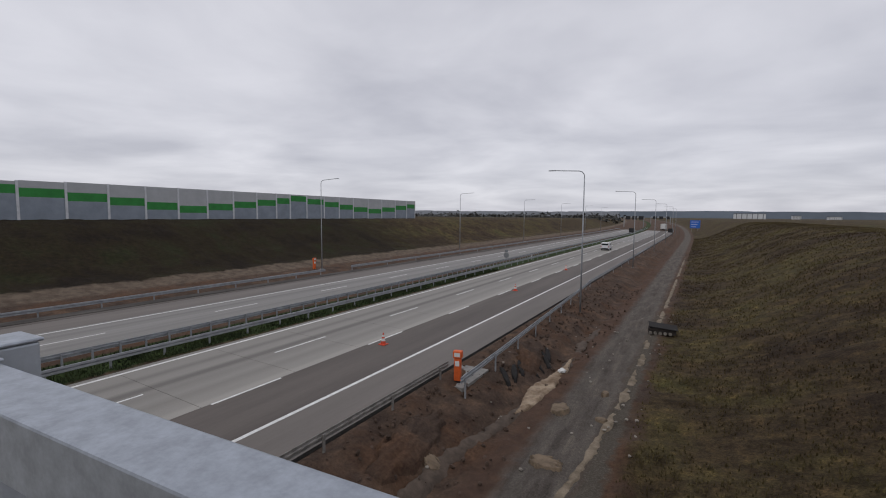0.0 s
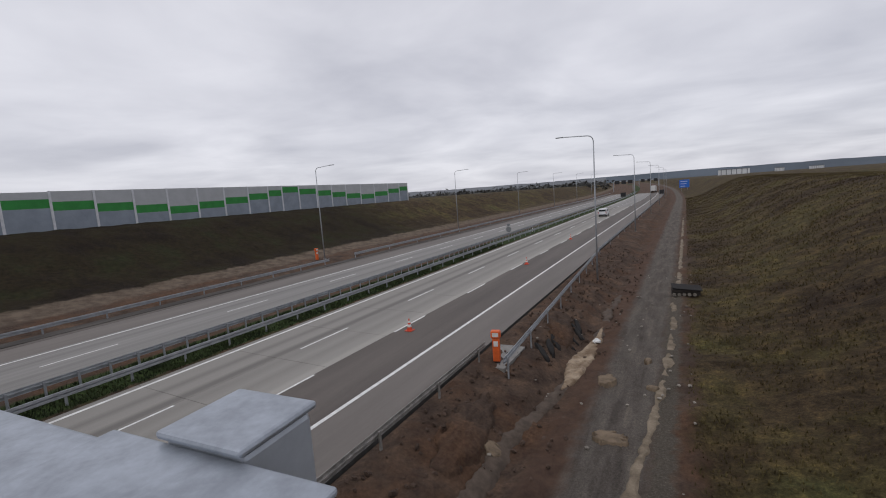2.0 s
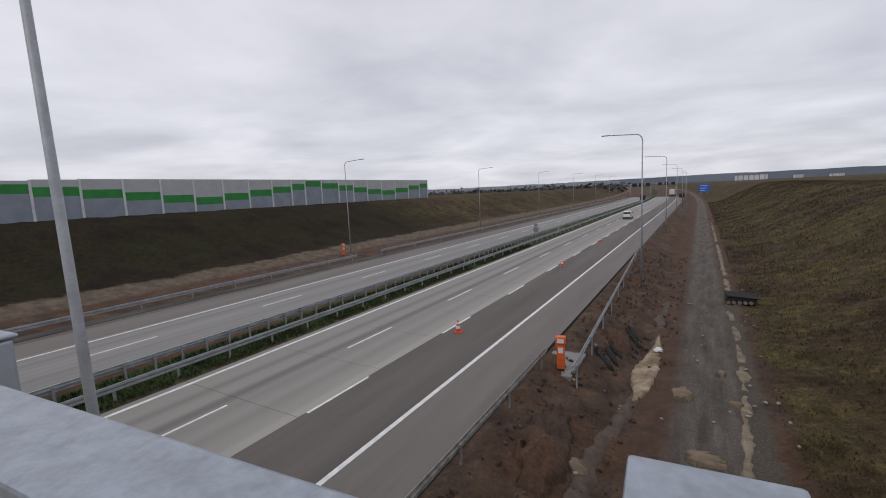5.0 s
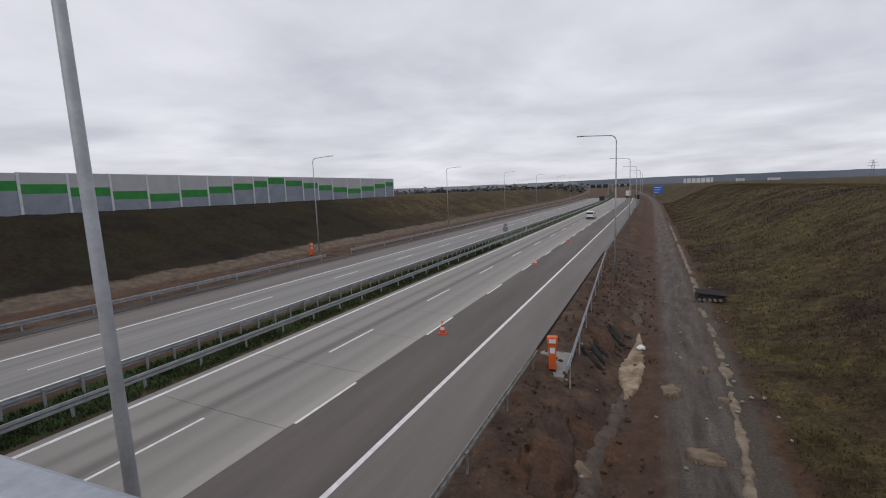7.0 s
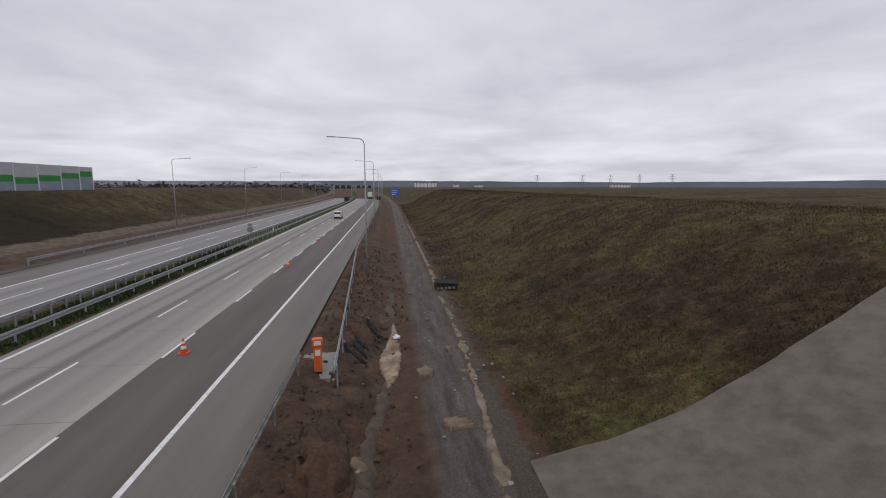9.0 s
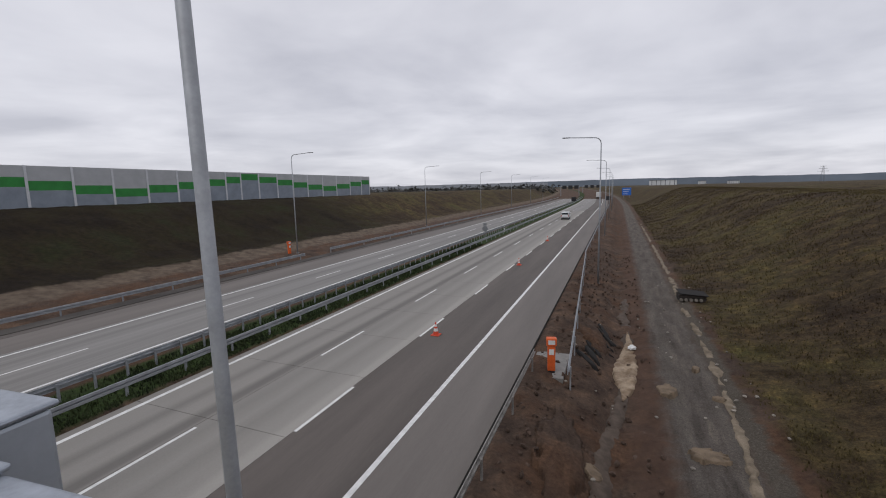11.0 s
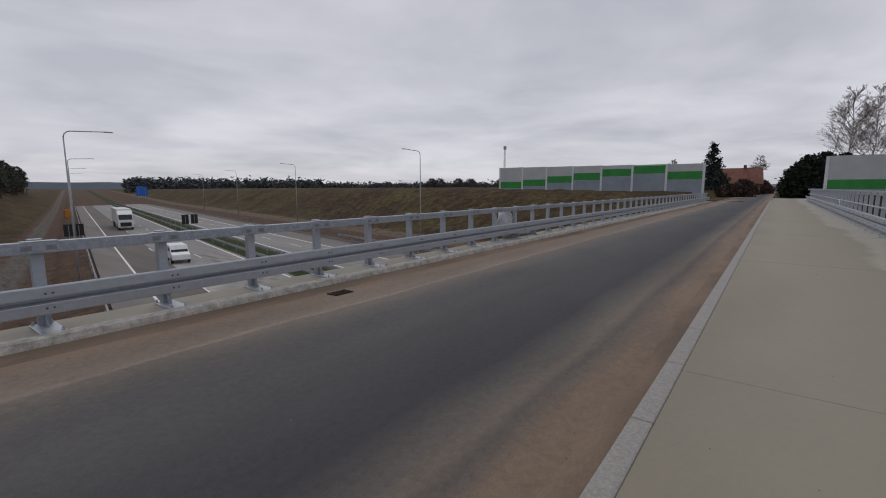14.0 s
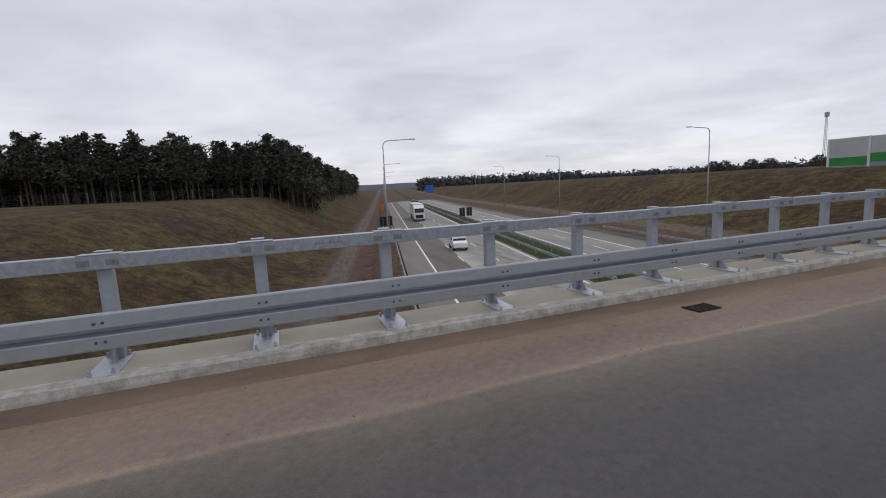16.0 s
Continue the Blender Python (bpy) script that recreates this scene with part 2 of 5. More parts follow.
def mesh_of(bm, name, mat, smooth=False):
    me = bpy.data.meshes.new(name)
    bmesh.ops.recalc_face_normals(bm, faces=bm.faces[:])
    bm.to_mesh(me)
    bm.free()
    me.materials.append(mat)
    if smooth:
        for p in me.polygons:
            p.use_smooth = True
    return me


def part(name, bm, mat, parent=None, label="", smooth=False):
    ob = new(name, mesh_of(bm, name, mat, smooth) if isinstance(bm, bmesh.types.BMesh) else bm)
    if parent is not None:
        ob.parent = parent
    if label:
        ob["label"] = label
    return ob


def thing(name, m, label, category, group="", kind=""):
    ob = new(name)
    ob.empty_display_size = 0.2
    ob.matrix_world = m
    return tagged(ob, label, category, group, kind)


# ---------------------------------------------------------------- lie of the land
def off(y):
    """How far the motorway has bent away at y."""
    if y > 0:
        return -max(y - 180, 0) ** 2 / 5000
    return 0.165 * (y + 13 * (1 - math.exp(y / 13)))


def road_z(c, y):
    """Height of the carriageways: they fall to the right."""
    return -0.016 * c


def road_p(c, y, up=0.0):
    return Vector((c + off(y), y, road_z(c, y) + up))


K = 4.0
BR = Matrix.Rotation(radians(K), 4, "Z")


def uv(x, y):
    return math.cos(radians(K)) * x + math.sin(radians(K)) * y, -math.sin(radians(K)) * x + math.cos(radians(K)) * y


def lerp_table(x, table):
    for (a, za), (b, zb) in zip(table, table[1:]):
        if x <= b:
            t = min(1, max(0, (x - a) / (b - a)))
            t = t * t * (3 - 2 * t) if abs(zb - za) > 2 else t
            return za + (zb - za) * t
    return table[-1][1]


PROFILE = [(-400, 7.2), (-58, 7.2), (-53.5, 7.1), (-35.5, 1.4), (-32, 0.72), (-28.5, 0.55), (-26.5, 0.3), (-10, -0.2), (2.6, -0.3), (2.9, -0.06), (3.6, -0.12), (4.6, -0.36), (5.7, -0.66), (6.4, -1.12), (7.1, -1.25), (7.8, -1.05), (8.6, -0.92), (11.4, -0.90), (12.3, -0.75), (33, 6.5), (60, 6.9), (400, 7.5)]


def ground_z(x, y):
    c = x - off(y)
    z = lerp_table(c, PROFILE)
    if -26.2 < c < 2.8:
        z = min(z, road_z(c, y) - 0.35) if not -15.9 < c < -10.9 else road_z(c, y) - 0.02
    if y < -15 and c > 12:
        z += min(1, (-15 - y) / 75) * min(1, (c - 12) / 20) * 0.9
    if y < 0 and c < -36:
        z += min(1, -y / 60) * min(1, (-36 - c) / 17) * 0.9
    fade = min(1, max(0, (math.hypot(x, y) - 250) / 500))
    z = z * (1 - fade) + fade * (4.5 if y > 0 else 7.0)
    u, v = uv(x, y)
    if -12.5 < v < 0.5:
        if u < -40 or u > 20:
            z = min(max(z, 6.3 if (u < -52 or u > 30) else z), 6.4)
    return z


# ---------------------------------------------------------------- ground
def ground_material():
    m = bpy.data.materials.new("grass_earth_and_gravel")
    m.use_nodes = True
    nt = m.node_tree
    b = nt.nodes["Principled BSDF"]
    b.inputs["Roughness"].default_value, b.inputs["Specular IOR Level"].default_value = 0.95, 0.15
    tc = nt.nodes.new("ShaderNodeTexCoord")
    at = nt.nodes.new("ShaderNodeAttribute")
    at.attribute_name = "across"

    def noi(scale, detail=6, rough=0.6, stretch=None):
        n = nt.nodes.new("ShaderNodeTexNoise")
        n.inputs["Scale"].default_value, n.inputs["Detail"].default_value, n.inputs["Roughness"].default_value = scale, detail, rough
        if stretch:
            mp = nt.nodes.new("ShaderNodeMapping")
            mp.inputs["Scale"].default_value = stretch
            nt.links.new(tc.outputs["Object"], mp.inputs[0])
            nt.links.new(mp.outputs[0], n.inputs["Vector"])
        else:
            nt.links.new(tc.outputs["Object"], n.inputs["Vector"])
        return n.outputs[0]

    def ramp(src, *stops):
        r = nt.nodes.new("ShaderNodeValToRGB")
        while len(r.color_ramp.elements) < len(stops):
            r.color_ramp.elements.new(0.5)
        for e, (p, c) in zip(r.color_ramp.elements, stops):
            e.position, e.color = p, (*c, 1)
        nt.links.new(src, r.inputs[0])
        return r.outputs[0]

    def mix(f, a, bb, mode="MIX"):
        n = nt.nodes.new("ShaderNodeMix")
        n.data_type, n.blend_type = "RGBA", mode
        if isinstance(f, float):
            n.inputs[0].default_value = f
        else:
            nt.links.new(f, n.inputs[0])
        nt.links.new(a, n.inputs[6])
        nt.links.new(bb, n.inputs[7])
        return n.outputs[2]

    def math_(op, a, c):
        n = nt.nodes.new("ShaderNodeMath")
        n.operation = op
        for i, v in enumerate((a, c)):
            if isinstance(v, (int, float)):
                n.inputs[i].default_value = v
            else:
                nt.links.new(v, n.inputs[i])
        return n.outputs[0]

    def band(src, lo, hi, soft):
        a = nt.nodes.new("ShaderNodeMapRange")
        a.inputs[1].default_value, a.inputs[2].default_value = lo - soft, lo + soft
        nt.links.new(src, a.inputs[0])
        c = nt.nodes.new("ShaderNodeMapRange")
        c.inputs[1].default_value, c.inputs[2].default_value, c.inputs[3].default_value, c.inputs[4].default_value = hi - soft, hi + soft, 1, 0
        nt.links.new(src, c.inputs[0])
        return math_("MULTIPLY", a.outputs[0], c.outputs[0])

    wob = math_("ADD", at.outputs["Fac"], math_("MULTIPLY", math_("SUBTRACT", noi(0.55, 5), 0.5), 1.6))
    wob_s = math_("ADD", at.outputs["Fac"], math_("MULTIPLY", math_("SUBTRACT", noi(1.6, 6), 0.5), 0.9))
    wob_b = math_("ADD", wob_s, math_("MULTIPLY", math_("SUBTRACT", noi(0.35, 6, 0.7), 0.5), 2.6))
    # withered grass: brown, ochre and moss green in patches, broken up by tufts
    patch = ramp(noi(0.12, 7, 0.68), (0.36, (0.042, 0.030, 0.020)), (0.49, (0.060, 0.045, 0.025)), (0.60, (0.077, 0.066, 0.029)), (0.70, (0.054, 0.061, 0.025)))
    tuft = ramp(noi(2.2, 8, 0.72), (0.34, (0.62, 0.58, 0.55)), (0.52, (1.0, 1.0, 1.0)), (0.70, (1.55, 1.45, 1.3)))
    grass = mix(1.0, patch, tuft, "MULTIPLY")
    grass = mix(1.0, grass, ramp(noi(10, 5, 0.75), (0.34, (0.55, 0.52, 0.5)), (0.52, (1.0, 1.0, 1.0)), (0.68, (1.6, 1.55, 1.4))), "MULTIPLY")
    grass = mix(1.0, grass, ramp(noi(0.8, 6, 0.7), (0.38, (0.72, 0.67, 0.63)), (0.50, (1.1, 1.07, 1.05)), (0.64, (1.7, 1.6, 1.4))), "MULTIPLY")
    earth = ramp(noi(0.7, 8, 0.7), (0.34, (0.056, 0.038, 0.030)), (0.50, (0.093, 0.064, 0.048)), (0.64, (0.155, 0.100, 0.068)))
    clay = ramp(noi(2.6, 6, 0.7), (0.3, (0.075, 0.042, 0.028)), (0.7, (0.15, 0.084, 0.05)))
    earth = mix(ramp(noi(0.28, 5, 0.6), (0.48, (0, 0, 0)), (0.62, (0.85, 0.85, 0.85))), earth, clay)
    earth = mix(1.0, earth, ramp(noi(7, 6, 0.75), (0.3, (0.62, 0.62, 0.62)), (0.7, (1.25, 1.25, 1.25))), "MULTIPLY")
    gravel = ramp(noi(0.9, 7, 0.7, (2.2, 0.3, 1)), (0.34, (0.088, 0.075, 0.065)), (0.55, (0.145, 0.125, 0.108)), (0.72, (0.21, 0.18, 0.148)))
    rut = math_("MULTIPLY", math_("ADD", band(wob_s, 9.0, 9.35, 0.2), band(wob_s, 10.45, 10.8, 0.2)), 0.45)
    gravel = mix(rut, gravel, ramp(noi(1.3, 5), (0.3, (0.125, 0.11, 0.095)), (0.7, (0.185, 0.165, 0.14))))
    gravel = mix(1.0, gravel, ramp(noi(9, 5, 0.8), (0.3, (0.72, 0.72, 0.72)), (0.7, (1.2, 1.2, 1.2))), "MULTIPLY")
    gravel = mix(1.0, gravel, ramp(noi(22, 4, 0.8), (0.3, (0.55, 0.55, 0.55)), (0.7, (1.3, 1.3, 1.3))), "MULTIPLY")
    sandy = ramp(noi(2.0, 6, 0.7), (0.3, (0.18, 0.145, 0.108)), (0.7, (0.34, 0.275, 0.20)))
    green = ramp(noi(3.5, 7, 0.75), (0.32, (0.016, 0.022, 0.008)), (0.55, (0.038, 0.062, 0.018)), (0.72, (0.075, 0.10, 0.03)))
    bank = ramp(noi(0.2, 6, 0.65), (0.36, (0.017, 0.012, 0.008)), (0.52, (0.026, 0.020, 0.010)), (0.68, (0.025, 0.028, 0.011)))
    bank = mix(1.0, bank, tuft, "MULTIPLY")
    sep = nt.nodes.new("ShaderNodeSeparateXYZ")
    nt.links.new(tc.outputs["Object"], sep.inputs[0])
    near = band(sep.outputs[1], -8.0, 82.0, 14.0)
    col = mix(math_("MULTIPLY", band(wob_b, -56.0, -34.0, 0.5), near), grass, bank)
    col = mix(band(wob_b, -34.9, 12.3, 0.3), col, earth)
    col = mix(math_("MULTIPLY", band(wob_b, -35.3, -32.4, 0.3), 0.85), col, ramp(noi(1.1, 6), (0.35, (0.095, 0.072, 0.055)), (0.65, (0.19, 0.15, 0.112))))
    red_clay = ramp(noi(1.2, 7, 0.7), (0.32, (0.066, 0.041, 0.031)), (0.52, (0.100, 0.062, 0.045)), (0.70, (0.140, 0.086, 0.058)))
    col = mix(math_("MULTIPLY", band(wob_s, 7.35, 8.7, 0.25), 0.8), col, red_clay)
    col = mix(band(wob_s, 8.6, 11.05, 0.3), col, gravel)
    chips = ramp(noi(14, 5, 0.8), (0.3, (0.060, 0.051, 0.042)), (0.52, (0.100, 0.086, 0.069)), (0.72, (0.19, 0.165, 0.13)))
    col = mix(math_("MULTIPLY", band(wob_s, 11.0, 11.75, 0.12), band(sep.outputs[1], 8.0, 44.0, 4.0)), col, chips)
    col = mix(band(wob_s, -14.6, -11.2, 0.2), col, green)
    nt.links.new(col, b.inputs["Base Color"])
    bp = nt.nodes.new("ShaderNodeBump")
    bp.inputs["Strength"].default_value, bp.inputs["Distance"].default_value = 0.8, 0.18
    nt.links.new(noi(5.0, 8, 0.75), bp.inputs["Height"])
    nt.links.new(bp.outputs[0], b.inputs["Normal"])
    return m


def graded(lo, hi, mid0, mid1, fine, grow=1.28):
    vals = list(np.arange(mid0, mid1 + 1e-6, fine))
    s, a = fine, mid0
    while a > lo:
        s *= grow
        a -= s
        vals.insert(0, max(a, lo))
    s, a = fine, mid1
    while a < hi:
        s *= grow
        a += s
        vals.append(min(a, hi))
    return vals


GXS = sorted(set(graded(-2600, 2600, -58, 40, 0.9) + [float(v) for v in np.arange(2.2, 14.0, 0.3)]))
GYS = sorted(graded(-2600, 2600, -70, 130, 0.9, 1.2) + [float(v) + 0.013 for v in np.arange(5, 44, 0.31)])
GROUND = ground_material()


def ground():
    verts, across = [], []
    for y in GYS:
        for x in GXS:
            xx = x + off(y) * max(0, 1 - abs(x) / 300)
            z = ground_z(xx, y)
            c = xx - off(y)
            if 3 < c < 12.5 and abs(y) < 140:
                z += 0.22 * noise.noise((xx * 0.9, y * 0.55, 3)) + 0.10 * noise.noise((xx * 2.3, y * 1.7, 9))
                slump = max(0.0, 1 - abs(y - 24.5) / 6.5) * max(0.0, 1 - abs(c - 5.6) / 1.3)
                z += slump * (0.55 * abs(noise.noise((xx * 1.1 + y * 0.75, (y - xx) * 0.22, 6))) - 0.30 * max(0.0, noise.noise((xx * 2.6 + y * 1.5, y * 0.3, 2))))
            elif (c >= 12.5 or c < -34) and abs(y) < 200 and abs(x) < 150:
                z += 0.18 * noise.noise((xx * 0.5, y * 0.5, 1)) + 0.07 * noise.noise((xx * 1.9, y * 1.9, 5))
            verts.append((xx, y, z))
            across.append(c)
    n = len(GXS)
    faces = [(j * n + i, j * n + i + 1, (j + 1) * n + i + 1, (j + 1) * n + i) for j in range(len(GYS) - 1) for i in range(n - 1)]
    me = bpy.data.meshes.new("ground")
    me.from_pydata(verts, [], faces)
    a = me.attributes.new("across", "FLOAT", "POINT")
    a.data.foreach_set("value", across)
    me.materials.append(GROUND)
    for p in me.polygons:
        p.use_smooth = True
    return tagged(new("ground", me), "rough grass banks, bare earth verges and a gravel track", "ground", kind="structure")


ground()

# ---------------------------------------------------------------- motorway
Y_NEAR, Y_FAR = -700.0, 900.0
ROAD_YS = sorted(set([float(v) for v in np.arange(-150, 150.1, 5)] + [float(v) for v in np.arange(-700, 900.1, 25)]))


def strip(name, c0, c1, up, thick, mat, parent=None, ys=ROAD_YS):
    bm = bmesh.new()
    rings = []
    for y in ys:
        a, b = road_p(c0, y, up), road_p(c1, y, up)
        rings.append([bm.verts.new(p) for p in (a, b, b - Vector((0, 0, thick)), a - Vector((0, 0, thick)))])
    for r0, r1 in zip(rings, rings[1:]):
        for k in range(4):
            bm.faces.new((r0[k], r0[(k + 1) % 4], r1[(k + 1) % 4], r1[k]))
    bm.faces.new(rings[0])
    bm.faces.new(rings[-1][::-1])
    return part(name, bm, mat, parent)


EDGE_L, EDGE_R, LANE = -10.4, 0.0, 3.5
M_L, M_D, M_R = -22.0, -19.2, -16.1   # lines of the other carriageway
road = tagged(strip("road", -10.9, 2.7, -0.012, 0.3, JOINT), "motorway carriageway of pale concrete slabs and darker lanes", "road", kind="structure")
road_b = tagged(strip("road_opposite", -26.2, -15.6, -0.012, 0.3, CONC_SHOULDER), "opposite motorway carriageway of grey concrete", "road", kind="structure")
strip("dark_lane", -3.55, -0.1, 0.0, 0.011, CONC_DARK, road)
strip("hard_shoulder", -0.1, 2.69, 0.0, 0.011, CONC_SHOULDER, road)
far_slabs = [y for y in ROAD_YS if y <= -60]
strip("slab_band", -10.88, -3.57, 0.0, 0.011, CONC_ROAD, road, far_slabs)
strip("slab_band", -10.88, -3.57, 0.0, 0.011, CONC_ROAD, road, [y for y in ROAD_YS if y >= 150])
strip("running_lanes", -22.4, -15.62, 0.0, 0.011, CONC_ROAD, road_b)
strip("gutter_channel", -26.15, -25.5, 0.0, 0.011, CONC_DARK, road_b)
strip("gravel_margin", -27.45, -26.22, 0.03, 0.4, MARGIN, road_b)
for y0 in np.arange(-60, 150, 5.0):
    for c0, c1 in ((-10.88, -7.08), (-7.06, -3.57)):
        bm = bmesh.new()
        q = [road_p(c0, y0 + 0.012), road_p(c1, y0 + 0.012), road_p(c1, y0 + 4.988), road_p(c0, y0 + 4.988)]
        o = road_p(c0, y0)
        top = [bm.verts.new(p - o) for p in q]
        low = [bm.verts.new(p - o - Vector((0, 0, 0.011))) for p in q]
        bm.faces.new(top)
        for k in range(4):
            bm.faces.new((top[k], low[k], low[(k + 1) % 4], top[(k + 1) % 4]))
        s = part("slab", bm, SLAB_A if c0 < -8 else SLAB_B, road)
        s.location = o


def line(parent, c, width, ys, name="edge_line"):
    bm = bmesh.new()
    for y0, y1 in zip(ys, ys[1:]):
        q = [road_p(c - width / 2, y0, 0.004), road_p(c + width / 2, y0, 0.004), road_p(c + width / 2, y1, 0.004), road_p(c - width / 2, y1, 0.004)]
        bm.faces.new([bm.verts.new(p) for p in q])
    bmesh.ops.remove_doubles(bm, verts=bm.verts[:], dist=0.001)
    return part(name, bm, PAINT, parent, "white painted line")


for c, w in ((EDGE_L, 0.2), (EDGE_R, 0.19)):
    line(road, c, w, ROAD_YS)
for c, w in ((M_L, 0.19), (M_R, 0.19)):
    line(road_b, c, w, ROAD_YS)


def dashes(parent, c, start, length, step, lo=-240, hi=420):
    y = start + step * math.floor((lo - start) / step)
    while y < hi:
        line(parent, c, 0.13, [y, y + length], "lane_dash")
        y += step


dashes(road, -6.95, 16.5, 4.0, 11.1)
dashes(road, -3.5, 10.4, 3.65, 10.35)
dashes(road_b, M_D, 20.7, 3.9, 11.5)

# ---------------------------------------------------------------- bridge
DECK, RD, OPP = 6.72, 6.50, 6.52
FALL = 0.0155   # the road falls away from the sidewalk
UL, UR = -52.0, 30.0


def bstrip(name, v0, v1, z0, z1, mat, u0=UL, u1=UR, bevel=0.0, step=6.0):
    bm = bmesh.new()
    box(bm, u0, u1, v0, v1, z0, z1, bevel)
    ob = part(name, bm, mat)
    ob.matrix_world = BR
    return tagged(ob, kind="structure")


tagged(bstrip("bridge_deck", -10.03, -0.85, 5.4, 6.36, DECK_CONC), "grey concrete bridge deck over the motorway", "bridge")
tagged(bstrip("sidewalk", -4.03, -0.87, 6.30, DECK, WALK, -62, 62), "beige coated concrete sidewalk on the bridge", "sidewalk")
tagged(bstrip("sidewalk_edge_strip", -0.87, -0.85, 6.45, DECK + 0.012, YELLOW), "yellow edge strip along the deck", "edge strip")
bridge_road = tagged(bstrip("bridge_road", -9.32, -4.14, 6.28, RD, ASPHALT, -330, 62), "dark asphalt road across the bridge", "road")
for q in bridge_road.data.vertices:
    if q.co.y < -9:
        q.co.z -= FALL * 5.16


def road_top(v):
    return RD - FALL * (-4.16 - v)


tagged(bstrip("parapet_kerb", -10.03, -9.31, 6.36, OPP, COATING, bevel=0.02), "pale concrete kerb under the guard rail", "kerb")

# worn raised lip along the front of the parapet kerb
LIP = material("worn_kerb_lip", (0.47, 0.45, 0.405), 0.9, 0, 0.26, 9, 45, 0.9)
bm = bmesh.new()
rows = []
for i in range(900):
    u = -40 + i * 0.07 if i < 860 else 20.2 + (i - 860) * 0.25
    a = 0.012 * noise.noise((u * 2.1, 3, 0)) + 0.010 * noise.noise((u * 7.3, 1, 0))
    b = 0.008 * noise.noise((u * 3.0, 8, 0)) + 0.008 * noise.noise((u * 9.0, 5, 0))
    rows.append([bm.verts.new((u, v, z)) for v, z in ((-9.47, OPP - 0.004), (-9.455 + a, OPP + 0.014 + b), (-9.325 + a, OPP + 0.022 + b), (-9.292 + a, OPP + 0.008 + b), (-9.282 + b, OPP - 0.04), (-9.277 + a, 6.39))])
for r0, r1 in zip(rows, rows[1:]):
    for k in range(5):
        bm.faces.new((r0[k], r1[k], r1[k + 1], r0[k + 1]))
lip = tagged(part("kerb_lip", bm, LIP), "rough worn pale concrete lip of the parapet kerb", "kerb", kind="structure")
lip.matrix_world = BR

# sawn joints across the sidewalk
for k in range(-8, 5):
    bstrip("sidewalk_joint", -4.03, -0.905, DECK - 0.02, DECK + 0.0012, JOINT_B, 2.1 + 6.0 * k, 2.104 + 6.0 * k)

# kerb stones along the sidewalk
kerb = tagged(new("kerb"), "row of pale granite kerb stones beside the sidewalk", "kerb", kind="structure")
kerb.matrix_world = BR
bm = bmesh.new()
box(bm, 0.002, 0.998, -4.153, -4.032, 6.4, DECK + 0.008, 0.012)
KSTONE = mesh_of(bm, "kerb_stone", material("granite_kerb", (0.315, 0.30, 0.275), 0.85, 0, 0.16, 60, 160, 0.5, rnd=0.03))
for i in range(-50, 30):
    part("kerb_stone", KSTONE, None, kerb).location = (i, 0, 0)

# sand blown against both kerbs
def sand_strip(name, v0, v1, seed):
    bm = bmesh.new()
    rows = []
    for i in range(0, 165):
        u = -52 + i * 0.5
        wob = 0.07 * noise.noise((u * 0.35, seed, 0)) + 0.05 * noise.noise((u * 1.3, seed, 4))
        rows.append([bm.verts.new((u, v0 + (v1 + wob - v0) * f, road_top(v0 + (v1 - v0) * f) + 0.004 + h)) for f, h in ((0, 0.02), (0.35, 0.012), (0.75, 0.002), (1, -0.014))])
    for r0, r1 in zip(rows, rows[1:]):
        for k in range(3):
            bm.faces.new((r0[k], r0[k + 1], r1[k + 1], r1[k]))
    ob = part(name, bm, SAND, None, smooth=True)
    ob.matrix_world = BR
    return tagged(ob, "brown sand and grit swept against the kerb", "sand", kind="stuff")


sand_strip("kerb_sand", -4.16, -4.46, 1.0)
sand_strip("kerb_sand", -9.28, -8.92, 7.0)

# loose grit on the road and the sidewalk
gr = np.random.RandomState(8)
v, f = [], []
for k in range(2600):
    u = 16 - 40 * gr.rand() ** 1.3
    if k < 1300:
        w = -4.2 - 0.95 * gr.rand() ** 1.4
        z = road_top(w)
    elif k < 2350:
        w = -9.25 + 1.3 * gr.rand() ** 1.5
        z = road_top(w)
    elif k < 2480:
        w = -5.1 - 3.0 * gr.rand()
        z = road_top(w)
    else:
        w, z = -4.0 + 2.9 * gr.rand(), DECK
    q = 0.003 + 0.007 * gr.rand() ** 3
    n = len(v)
    a = gr.rand() * 6.28
    v += [(u + q * 1.3 * math.cos(a + d), w + q * math.sin(a + d), z + 0.001) for d in (0, 1.4, 3.0, 4.6)] + [(u + q * 0.3, w - q * 0.2, z + q * 1.1)]
    f += [(n, n + 1, n + 4), (n + 1, n + 2, n + 4), (n + 2, n + 3, n + 4), (n + 3, n, n + 4)]
me = bpy.data.meshes.new("grit")
me.from_pydata(v, [], f)
me.materials.append(material("mixed_grit", (0.23, 0.19, 0.15), 0.9, 0, 0.6, 9, 80, 0.2))
grit = tagged(new("grit", me), "loose brown and grey grit scattered along the kerbs", "grit", kind="stuff")
grit.matrix_world = BR

# bridge railings: square posts, hollow handrail, tube and guard rail beam
def sigma(side, tall=0.9):
    """Beam profile (across, up), folded, as thin sheet."""
    pts = [(0.014, 0.160), (0.020, 0.172), (0.040, 0.168), (0.048, 0.155), (0.050, 0.036), (-0.032, 0.030), (-0.032, -0.014), (0.052, -0.034), (0.054, -0.042), (0.050, -0.155), (0.040, -0.168), (0.020, -0.172)]
    inner = [(x - 0.006, z) for x, z in pts][::-1]
    return [(x * side, z * tall) for x, z in pts + inner]


